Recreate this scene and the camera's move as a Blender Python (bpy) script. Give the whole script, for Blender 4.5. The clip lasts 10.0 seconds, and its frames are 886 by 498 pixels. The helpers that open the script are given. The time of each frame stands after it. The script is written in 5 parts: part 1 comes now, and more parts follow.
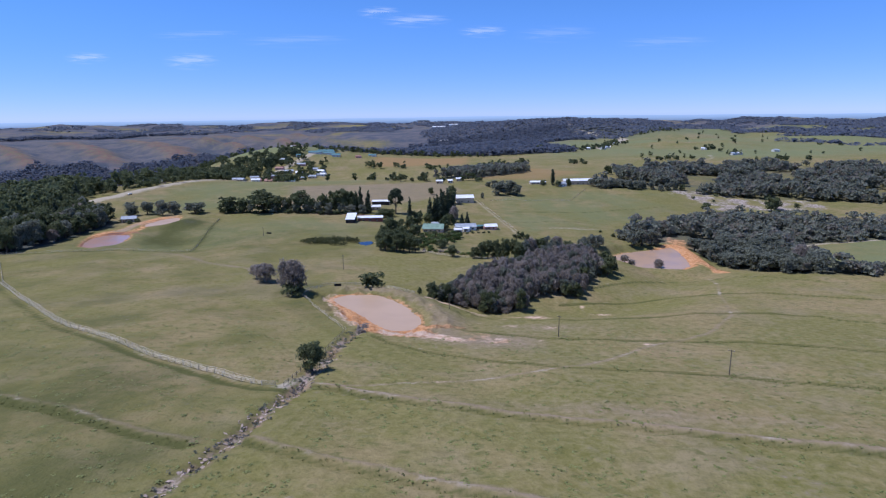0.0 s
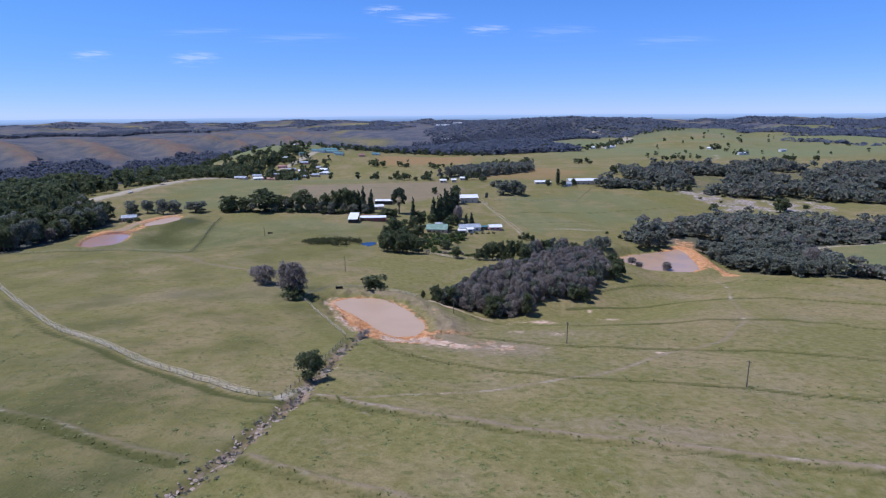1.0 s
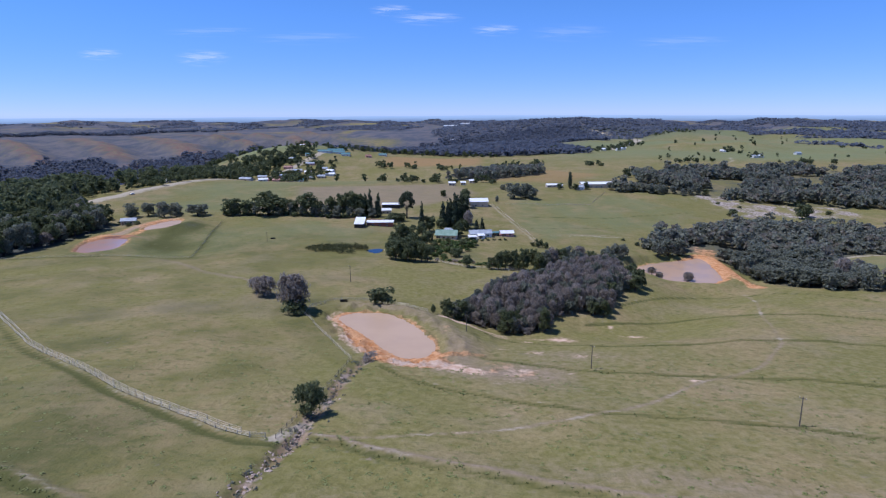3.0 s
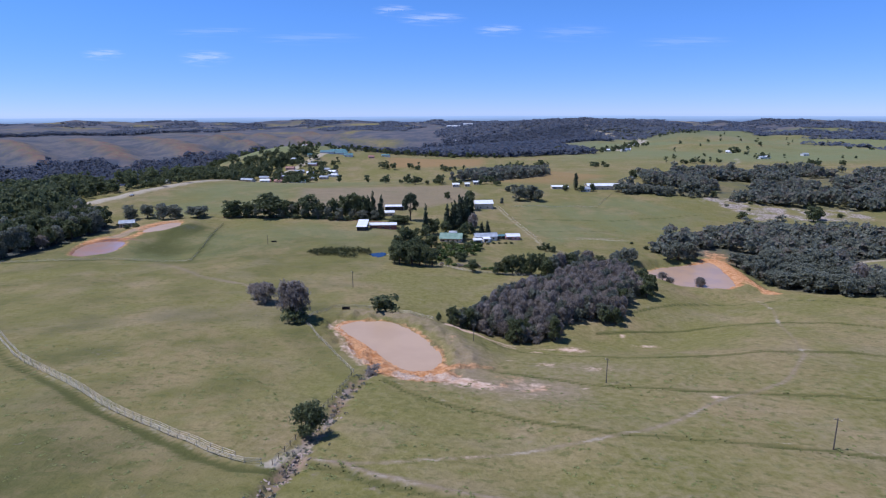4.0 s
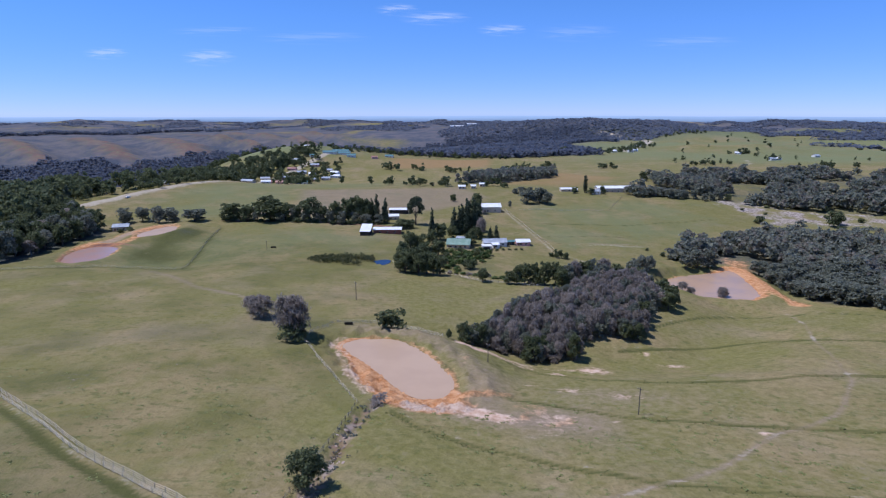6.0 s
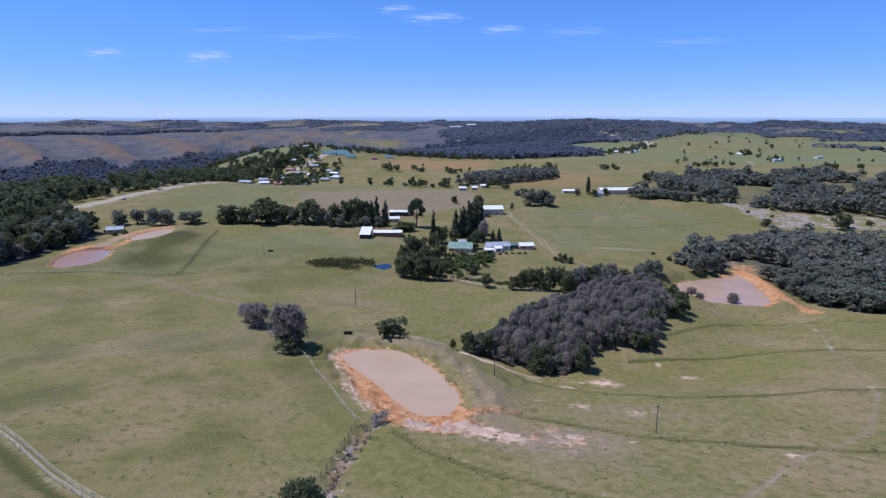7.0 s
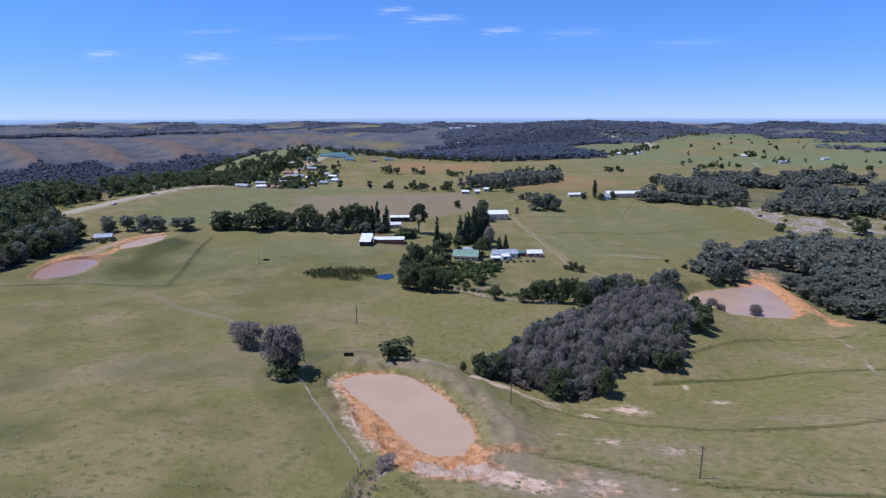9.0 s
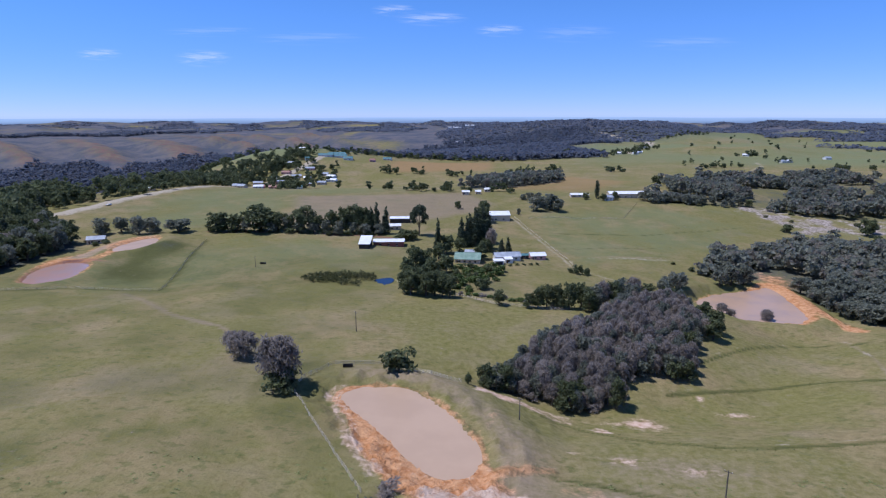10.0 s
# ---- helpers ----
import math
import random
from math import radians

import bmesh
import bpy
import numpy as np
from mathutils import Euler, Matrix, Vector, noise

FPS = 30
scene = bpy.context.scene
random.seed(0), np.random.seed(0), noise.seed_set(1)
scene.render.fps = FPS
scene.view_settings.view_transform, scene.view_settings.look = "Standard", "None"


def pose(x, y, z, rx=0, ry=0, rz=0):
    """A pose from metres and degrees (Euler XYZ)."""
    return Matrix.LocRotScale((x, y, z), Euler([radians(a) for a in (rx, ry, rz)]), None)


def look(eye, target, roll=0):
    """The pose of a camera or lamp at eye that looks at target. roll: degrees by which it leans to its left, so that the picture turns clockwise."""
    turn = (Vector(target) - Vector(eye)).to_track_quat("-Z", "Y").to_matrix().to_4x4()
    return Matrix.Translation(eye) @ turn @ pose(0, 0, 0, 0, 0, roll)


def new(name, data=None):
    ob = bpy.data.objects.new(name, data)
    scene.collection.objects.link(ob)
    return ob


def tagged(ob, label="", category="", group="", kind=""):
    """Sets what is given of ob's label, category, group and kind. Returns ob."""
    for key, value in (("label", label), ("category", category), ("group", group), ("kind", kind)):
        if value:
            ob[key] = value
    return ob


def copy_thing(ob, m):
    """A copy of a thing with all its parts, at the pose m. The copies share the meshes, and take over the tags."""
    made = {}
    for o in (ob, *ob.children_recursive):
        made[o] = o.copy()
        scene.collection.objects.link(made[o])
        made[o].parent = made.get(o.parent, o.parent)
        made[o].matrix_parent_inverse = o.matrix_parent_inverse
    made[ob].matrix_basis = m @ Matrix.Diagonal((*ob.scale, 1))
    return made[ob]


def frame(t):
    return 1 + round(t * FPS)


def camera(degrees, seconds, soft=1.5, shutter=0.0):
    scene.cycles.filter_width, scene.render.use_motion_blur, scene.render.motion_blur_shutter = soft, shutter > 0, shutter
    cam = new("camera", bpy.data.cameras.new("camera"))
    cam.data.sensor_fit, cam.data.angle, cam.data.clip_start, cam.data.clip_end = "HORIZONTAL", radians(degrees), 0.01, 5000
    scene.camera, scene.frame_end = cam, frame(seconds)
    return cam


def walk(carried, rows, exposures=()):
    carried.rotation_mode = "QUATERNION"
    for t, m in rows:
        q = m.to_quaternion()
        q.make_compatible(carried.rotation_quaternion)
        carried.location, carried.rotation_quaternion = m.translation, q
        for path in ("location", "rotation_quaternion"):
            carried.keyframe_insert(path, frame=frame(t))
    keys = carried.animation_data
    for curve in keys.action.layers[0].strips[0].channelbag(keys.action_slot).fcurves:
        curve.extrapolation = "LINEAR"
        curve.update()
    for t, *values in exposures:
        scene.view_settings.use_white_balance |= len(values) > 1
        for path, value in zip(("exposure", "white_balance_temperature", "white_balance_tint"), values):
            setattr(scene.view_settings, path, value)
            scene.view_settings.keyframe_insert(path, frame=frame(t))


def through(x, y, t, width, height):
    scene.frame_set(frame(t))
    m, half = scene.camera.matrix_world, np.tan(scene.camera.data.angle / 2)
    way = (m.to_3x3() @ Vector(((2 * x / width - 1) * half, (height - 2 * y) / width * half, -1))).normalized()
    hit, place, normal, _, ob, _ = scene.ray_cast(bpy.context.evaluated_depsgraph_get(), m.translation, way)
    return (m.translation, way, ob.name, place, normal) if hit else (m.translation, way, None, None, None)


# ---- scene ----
# The camera: a drone gliding forwards over a pasture, about 70 m up
cam = camera(73.2, 10.0, 1.2)
PATH = [
    (0, (4.417, 0.922, 66.563), (4.39, 2.873, 66.123), -0.7),
    (0.5, (4.133, 4.081, 66.637), (4.105, 6.031, 66.195), -0.6),
    (1, (3.76, 7.768, 66.751), (3.723, 9.718, 66.306), -0.5),
    (1.5, (3.295, 11.772, 67.054), (3.253, 13.721, 66.606), -0.4),
    (2, (2.736, 16.068, 67.243), (2.687, 18.017, 66.797), -0.4),
    (2.5, (2.065, 20.383, 67.398), (2.011, 22.332, 66.953), -0.3),
    (4, (-0.432, 33.853, 67.589), (-0.498, 35.802, 67.146), -0.2),
    (4.5, (-1.203, 38.428, 67.589), (-1.273, 40.377, 67.145), -0.1),
    (5, (-2.13, 42.927, 67.62), (-2.204, 44.876, 67.177), -0.1),
    (5.5, (-3.094, 47.339, 67.728), (-3.169, 49.288, 67.284), -0.1),
    (7, (-5.972, 60.855, 67.732), (-6.043, 62.804, 67.29), -0.0),
    (7.5, (-7.026, 65.469, 67.673), (-7.096, 67.418, 67.232), -0.1),
    (8, (-8.121, 69.933, 67.732), (-8.19, 71.884, 67.293), -0.0),
    (8.5, (-8.974, 74.358, 67.718), (-9.044, 76.308, 67.282), -0.0),
    (9, (-9.909, 78.69, 67.649), (-9.976, 80.64, 67.212), -0.1),
    (9.5, (-10.883, 83.062, 67.674), (-10.947, 85.013, 67.237), -0.1),
    (10, (-11.829, 87.622, 67.789), (-11.891, 89.572, 67.349), -0.1),
]
walk(cam, [(t, look(eye, target, roll)) for t, eye, target, roll in PATH], [(0.0, 0.0, 5700, 15), (10.0, 0.0, 5700, 15)])

# ---- light ----
SUN_HEIGHT, SUN_TURN = 64.0, -92.0
world = bpy.data.worlds.new("sky")
scene.world = world
world.use_nodes = True
tree = world.node_tree
tree.nodes.clear()
sky = tree.nodes.new("ShaderNodeTexSky")
sky.sky_type, sky.sun_disc = "NISHITA", False
sky.sun_elevation, sky.sun_rotation = radians(SUN_HEIGHT), radians(SUN_TURN)
sky.altitude, sky.air_density, sky.dust_density, sky.ozone_density = 1500, 0.75, 0.0, 8.0
back = tree.nodes.new("ShaderNodeBackground")
back.inputs["Strength"].default_value = 0.116
out = tree.nodes.new("ShaderNodeOutputWorld")
tint = tree.nodes.new("ShaderNodeMix")
tint.data_type, tint.blend_type = "RGBA", "MULTIPLY"
tint.inputs[0].default_value = 1.0
# hazier, bluer air towards the horizon
way = tree.nodes.new("ShaderNodeTexCoord")
rise = tree.nodes.new("ShaderNodeSeparateXYZ")
tree.links.new(way.outputs["Generated"], rise.inputs[0])
haze = tree.nodes.new("ShaderNodeMapRange")
haze.interpolation_type = "SMOOTHSTEP"
haze.inputs["From Min"].default_value, haze.inputs["From Max"].default_value = -0.01, 0.19
tree.links.new(rise.outputs["Z"], haze.inputs["Value"])
air = tree.nodes.new("ShaderNodeMix")
air.data_type = "RGBA"
air.inputs[6].default_value, air.inputs[7].default_value = (0.79, 0.80, 1.13, 1), (0.91, 1.13, 1.35, 1)
tree.links.new(haze.outputs[0], air.inputs[0])
tree.links.new(air.outputs[2], tint.inputs[7])
tree.links.new(sky.outputs[0], tint.inputs[6])
tree.links.new(tint.outputs[2], back.inputs[0])
tree.links.new(back.outputs[0], out.inputs[0])
sun = new("sun", bpy.data.lights.new("sun", "SUN"))
sun.data.energy, sun.data.angle, sun.data.color = 4.0, radians(0.53), (1.0, 0.96, 0.9)
a, b = radians(SUN_HEIGHT), radians(SUN_TURN)
sun.matrix_world = look((0, 0, 200), (-math.sin(b) * math.cos(a), -math.cos(b) * math.cos(a), 200 - math.sin(a)))

# ---- materials ----
class Nodes:
    """A small hand for node trees."""
    def __init__(self, name):
        self.mat = bpy.data.materials.new(name)
        self.mat.use_nodes = True
        self.tree = self.mat.node_tree
        self.tree.nodes.clear()
        self.co = None

    def add(self, kind):
        return self.tree.nodes.new("ShaderNode" + kind)

    def put(self, socket, value):
        if isinstance(value, bpy.types.NodeSocket):
            self.tree.links.new(value, socket)
        elif isinstance(value, tuple) and len(value) == 3 and socket.type == "RGBA":
            socket.default_value = (*value, 1)
        else:
            socket.default_value = value

    def coords(self):
        if self.co is None:
            self.co = self.add("TexCoord").outputs["Object"]
        return self.co

    def noise(self, size, detail=3.0, rough=0.6, off=0.0, warp=0.0, stretch=None):
        vec = self.coords()
        if off or stretch:
            mp = self.add("Mapping")
            self.put(mp.inputs["Vector"], vec)
            mp.inputs["Location"].default_value = (off * 13.1, off * 7.7, off * 3.3)
            if stretch:
                mp.inputs["Scale"].default_value = stretch
            vec = mp.outputs[0]
        n = self.add("TexNoise")
        self.put(n.inputs["Vector"], vec)
        n.inputs["Scale"].default_value, n.inputs["Detail"].default_value = 1.0 / size, detail
        n.inputs["Roughness"].default_value, n.inputs["Distortion"].default_value = rough, warp
        return n.outputs["Fac"]

    def ramp(self, fac, low, high):
        n = self.add("MapRange")
        n.interpolation_type = "SMOOTHSTEP"
        self.put(n.inputs["Value"], fac)
        self.put(n.inputs["From Min"], low)
        self.put(n.inputs["From Max"], high)
        return n.outputs["Result"]

    def math(self, op, a, b=0.0):
        n = self.add("Math")
        n.operation = op
        self.put(n.inputs[0], a)
        self.put(n.inputs[1], b)
        return n.outputs[0]

    def mix(self, fac, a, b, how="MIX"):
        n = self.add("Mix")
        n.data_type, n.blend_type = "RGBA", how
        self.put(n.inputs[0], fac)
        self.put(n.inputs[6], a)
        self.put(n.inputs[7], b)
        return n.outputs[2]

    def attr(self, name):
        n = self.add("Attribute")
        n.attribute_name = name
        sep = self.add("SeparateColor")
        self.put(sep.inputs[0], n.outputs["Color"])
        return [sep.outputs[i] for i in range(3)]

    def rand(self):
        return self.add("ObjectInfo").outputs["Random"]

    def island(self):
        return self.add("NewGeometry").outputs["Random Per Island"]

    def bump(self, height, strength, dist):
        n = self.add("Bump")
        n.inputs["Strength"].default_value, n.inputs["Distance"].default_value = strength, dist
        self.put(n.inputs["Height"], height)
        return n.outputs[0]

    def done(self, colour, rough=0.8, normal=None, metal=0.0, spec=0.3, through=0.0):
        p = self.add("BsdfPrincipled")
        self.put(p.inputs["Base Color"], colour)
        self.put(p.inputs["Roughness"], rough)
        self.put(p.inputs["Metallic"], metal)
        self.put(p.inputs["Specular IOR Level"], spec)
        if normal is not None:
            self.put(p.inputs["Normal"], normal)
        shader = p.outputs[0]
        if through:
            t = self.add("BsdfTranslucent")
            self.put(t.inputs["Color"], colour)
            m = self.add("MixShader")
            m.inputs[0].default_value = through
            self.tree.links.new(shader, m.inputs[1])
            self.tree.links.new(t.outputs[0], m.inputs[2])
            shader = m.outputs[0]
        o = self.add("OutputMaterial")
        self.tree.links.new(shader, o.inputs[0])
        return self.mat


def ground_material():
    n = Nodes("pasture_and_soil")
    soil, clay, dry = n.attr("cover_a")
    lush, road, bush = n.attr("cover_b")
    gold, rock, red = n.attr("cover_c")
    meadow, scrub, pale = n.attr("cover_d")
    wide, mid, fine, speck = n.noise(55, 5, 0.6), n.noise(14, 4, 0.6, 1.0), n.noise(2.2, 4, 0.65, 2.0), n.noise(0.7, 3, 0.6, 3.0)
    grass = n.mix(n.ramp(wide, 0.40, 0.62), (0.170, 0.156, 0.048), (0.272, 0.204, 0.102))
    grass = n.mix(n.math("MULTIPLY", n.ramp(mid, 0.42, 0.66), 0.8), grass, (0.167, 0.160, 0.040))
    grass = n.mix(n.math("MULTIPLY", n.ramp(n.noise(28, 4, 0.6, 5.0), 0.50, 0.70), 0.5), grass, (0.298, 0.228, 0.152))
    tufts = n.math("MULTIPLY", n.ramp(n.noise(2.3, 3, 0.5, 6.0, stretch=(0.6, 1.0, 1.0)), 0.58, 0.64), n.ramp(wide, 0.3, 0.5))
    grass = n.mix(n.math("MULTIPLY", tufts, 0.6), grass, (0.084, 0.103, 0.028))
    grass = n.mix(0.34, grass, n.mix(n.ramp(fine, 0.2, 0.8), (0.089, 0.080, 0.024), (0.376, 0.303, 0.153)))
    grass = n.mix(n.math("MULTIPLY", n.ramp(speck, 0.5, 0.75), 0.35), grass, (0.063, 0.073, 0.027))
    ragged = n.math("ADD", n.math("MULTIPLY", n.math("SUBTRACT", fine, 0.5), 0.9), n.math("MULTIPLY", n.math("SUBTRACT", mid, 0.5), 0.7))

    def lay(under, mask, colour, edge=0.22):
        return n.mix(n.ramp(n.math("ADD", mask, ragged), 0.5 - edge, 0.5 + edge), under, colour)
    colour = lay(grass, dry, n.mix(fine, (0.205, 0.155, 0.102), (0.32, 0.245, 0.168)), 0.45)
    colour = lay(colour, meadow, n.mix(mid, (0.150, 0.168, 0.074), (0.200, 0.207, 0.102)), 0.4)
    colour = lay(colour, gold, n.mix(mid, (0.25, 0.165, 0.070), (0.31, 0.20, 0.095)), 0.35)
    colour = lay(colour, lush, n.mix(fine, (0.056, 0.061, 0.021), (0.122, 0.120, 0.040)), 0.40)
    colour = lay(colour, bush, n.mix(mid, (0.050, 0.060, 0.056), (0.098, 0.098, 0.090)), 0.38)
    # far scrub: distance haze is put into its colour as blue-grey
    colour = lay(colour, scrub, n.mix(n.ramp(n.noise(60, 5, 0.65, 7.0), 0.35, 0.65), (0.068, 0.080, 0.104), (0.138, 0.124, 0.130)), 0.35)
    colour = lay(colour, pale, n.mix(fine, (0.26, 0.19, 0.13), (0.40, 0.29, 0.20)), 0.35)
    colour = lay(colour, road, n.mix(fine, (0.32, 0.265, 0.19), (0.46, 0.40, 0.315)), 0.3)
    colour = lay(colour, rock, n.mix(n.ramp(fine, 0.35, 0.65), (0.18, 0.14, 0.11), (0.45, 0.385, 0.335)), 0.3)
    clod = n.noise(1.3, 4, 0.7, 8.0, 0.8)
    earth = n.mix(n.ramp(fine, 0.3, 0.7), (0.46, 0.195, 0.075), (0.66, 0.37, 0.19))
    # shade in the crevices between clods, put into the colour
    earth = n.mix(n.ramp(clod, 0.42, 0.28), earth, (0.27, 0.12, 0.06))
    earth = n.mix(n.math("MULTIPLY", n.ramp(clod, 0.6, 0.72), 0.7), earth, (0.62, 0.47, 0.36))
    colour = lay(colour, soil, earth, 0.25)
    colour = lay(colour, red, n.mix(fine, (0.16, 0.075, 0.055), (0.25, 0.13, 0.10)), 0.3)
    colour = lay(colour, clay, n.mix(n.ramp(fine, 0.3, 0.7), (0.46, 0.28, 0.18), (0.64, 0.48, 0.37)), 0.25)
    rough_soil = n.math("MULTIPLY", n.math("MULTIPLY", n.ramp(soil, 0.3, 0.6), clod), 2.0)
    normal = n.bump(n.math("ADD", rough_soil, n.math("ADD", n.math("MULTIPLY", fine, 0.7), n.math("MULTIPLY", speck, 0.4))), 0.9, 0.5)
    return n.done(colour, 0.95, normal, spec=0.1)


def leaf_material(name, dark, light, other=None, amount=0.0, through=0.2, vary=0.7):
    """Leaves: one tree differs from the next, and one clump from the next."""
    n = Nodes(name)
    c = n.mix(n.rand(), dark, light)
    c = n.mix(n.math("MULTIPLY", n.island(), vary), c, tuple(1.8 * v for v in light))
    c = n.mix(n.math("MULTIPLY", n.ramp(n.noise(0.9, 2, 0.5), 0.45, 0.7), 0.4), c, tuple(0.55 * v for v in dark))
    if other:
        c = n.mix(n.math("MULTIPLY", n.ramp(n.noise(7, 2, 0.5, 4.0), 0.5, 0.62), amount), c, other)
    return n.done(c, 0.62, spec=0.25, through=through)


def plain_material(name, a, b, size=0.6, rough=0.7, metal=0.0, relief=0.0, spec=0.3, stretch=None):
    n = Nodes(name)
    big, small = n.noise(size * 5, 3, 0.6), n.noise(size, 4, 0.65, 1.0, stretch=stretch)
    c = n.mix(n.ramp(n.math("ADD", n.math("MULTIPLY", big, 0.5), n.math("MULTIPLY", small, 0.5)), 0.35, 0.65), a, b)
    return n.done(c, rough, n.bump(small, relief, 0.05) if relief else None, metal, spec)


def water_material(name, shallow, deep, rough):
    n = Nodes(name)
    c = n.mix(n.ramp(n.noise(11, 3, 0.5), 0.35, 0.65), shallow, deep)
    normal = n.bump(n.noise(1.1, 3, 0.6, 2.0), 0.12, 0.05)
    return n.done(c, rough, normal, spec=0.3)


def sheet_material(name, a, b, ridge=0.25):
    """Corrugated roofing, faded unevenly."""
    n = Nodes(name)
    wave = n.add("TexWave")
    wave.wave_type, wave.bands_direction = "BANDS", "X"
    n.put(wave.inputs["Vector"], n.coords())
    wave.inputs["Scale"].default_value = 1.0 / ridge / 2
    c = n.mix(n.ramp(n.noise(3.0, 4, 0.65), 0.3, 0.7), a, b)
    c = n.mix(n.math("MULTIPLY", n.ramp(n.noise(0.8, 4, 0.7, 3.0), 0.55, 0.75), 0.35), c, (0.20, 0.13, 0.09))
    return n.done(c, 0.45, n.bump(wave.outputs["Fac"], 0.4, 0.04), 0.0, 0.5)


MAT = {
    "ground": ground_material(),
    "mud_water": water_material("muddy_water", (0.485, 0.335, 0.222), (0.45, 0.31, 0.205), 0.4),
    "dam_water": water_material("dam_water", (0.47, 0.31, 0.205), (0.40, 0.28, 0.21), 0.25),
    "red_water": water_material("red_brown_water", (0.40, 0.235, 0.175), (0.36, 0.24, 0.195), 0.25),
    "upper_water": water_material("grey_brown_water", (0.40, 0.285, 0.215), (0.44, 0.31, 0.235), 0.55),
    "pool_water": water_material("pool_water", (0.02, 0.03, 0.05), (0.01, 0.02, 0.05), 0.03),
    "leaf": leaf_material("green_leaves", (0.078, 0.094, 0.044), (0.130, 0.146, 0.070), through=0.5),
    "leaf_light": leaf_material("light_leaves", (0.045, 0.075, 0.018), (0.085, 0.115, 0.032)),
    "leaf_yellow": leaf_material("yellow_leaves", (0.17, 0.14, 0.045), (0.26, 0.21, 0.09)),
    "leaf_pine": leaf_material("pine_needles", (0.052, 0.066, 0.040), (0.084, 0.100, 0.058), through=0.4),
    "leaf_grey": leaf_material("grey_twigs", (0.195, 0.172, 0.152), (0.370, 0.322, 0.282), (0.300, 0.232, 0.170), 0.65, 0.6, 0.5),
    "leaf_wood": leaf_material("woodland_leaves", (0.128, 0.144, 0.108), (0.215, 0.222, 0.172), (0.280, 0.225, 0.190), 0.6, 0.55),
    # far leaves: distance haze is put into the leaf colour as blue-grey
    "leaf_far_hazed": leaf_material("far_woods", (0.122, 0.146, 0.196), (0.166, 0.190, 0.242), (0.20, 0.185, 0.20), 0.6, 0.6, 0.25),
    "reed": leaf_material("reeds", (0.060, 0.072, 0.022), (0.095, 0.095, 0.040)),
    "bark": plain_material("bark", (0.07, 0.055, 0.04), (0.16, 0.13, 0.105), 0.2, 0.9, relief=0.6),
    "bark_grey": plain_material("grey_bark", (0.16, 0.145, 0.13), (0.30, 0.28, 0.26), 0.2, 0.9, relief=0.6),
    "post": plain_material("weathered_wood", (0.08, 0.066, 0.052), (0.18, 0.155, 0.13), 0.15, 0.9),
    "post_pale": plain_material("pale_posts", (0.38, 0.34, 0.28), (0.56, 0.51, 0.43), 0.2, 0.8),
    "wire": plain_material("fence_wire", (0.56, 0.48, 0.37), (0.70, 0.62, 0.50), 0.2, 0.7),
    "stone": plain_material("gully_stone", (0.27, 0.195, 0.155), (0.50, 0.40, 0.34), 0.5, 0.9, relief=0.5),
    "stone_dark": plain_material("dark_stone", (0.14, 0.11, 0.09), (0.28, 0.23, 0.20), 0.4, 0.9, relief=0.5),
    "roof_white": sheet_material("white_roof_sheet", (0.74, 0.74, 0.76), (0.84, 0.84, 0.85)),
    "roof_grey": sheet_material("grey_roof_sheet", (0.30, 0.33, 0.38), (0.44, 0.47, 0.52)),
    "roof_green": sheet_material("green_roof_sheet", (0.13, 0.23, 0.17), (0.24, 0.34, 0.27)),
    "roof_teal": sheet_material("teal_roof_sheet", (0.07, 0.17, 0.18), (0.12, 0.24, 0.25)),
    "roof_red": sheet_material("rusty_roof_sheet", (0.30, 0.14, 0.10), (0.42, 0.24, 0.18)),
    "wall_white": plain_material("white_wall", (0.66, 0.64, 0.60), (0.80, 0.78, 0.75), 0.8, 0.85),
    "wall_cream": plain_material("cream_wall", (0.52, 0.42, 0.32), (0.66, 0.56, 0.44), 0.8, 0.85),
    "wall_pink": plain_material("pink_wall", (0.55, 0.28, 0.27), (0.66, 0.38, 0.36), 0.8, 0.85),
    "wall_brick": plain_material("brick_wall", (0.20, 0.075, 0.06), (0.32, 0.13, 0.10), 0.4, 0.9),
    "wall_dark": plain_material("dark_boards", (0.03, 0.028, 0.026), (0.07, 0.06, 0.055), 0.4, 0.9),
    "glass": plain_material("window_glass", (0.02, 0.025, 0.03), (0.04, 0.045, 0.05), 0.5, 0.08, spec=0.6),
    "door": plain_material("door_paint", (0.12, 0.075, 0.045), (0.20, 0.13, 0.08), 0.3, 0.6),
    "tuft": leaf_material("grass_tufts", (0.165, 0.180, 0.056), (0.200, 0.205, 0.072), through=0.1, vary=0.15),
    "metal_dark": plain_material("dark_steel", (0.02, 0.02, 0.02), (0.06, 0.05, 0.045), 0.3, 0.6, 0.4),
}

# ---- the lie of the land ----
def smooth(a, b, x):
    k = np.clip((x - a) / (b - a), 0, 1)
    return k * k * (3 - 2 * k)


def line_gap(x, y, line):
    """Distance from the points to a polyline."""
    d = np.full(np.shape(x), 1e9)
    for (ax, ay), (bx, by) in zip(line[:-1], line[1:]):
        k = np.clip(((x - ax) * (bx - ax) + (y - ay) * (by - ay)) / ((bx - ax) ** 2 + (by - ay) ** 2), 0, 1)
        d = np.minimum(d, np.hypot(x - ax - k * (bx - ax), y - ay - k * (by - ay)))
    return d


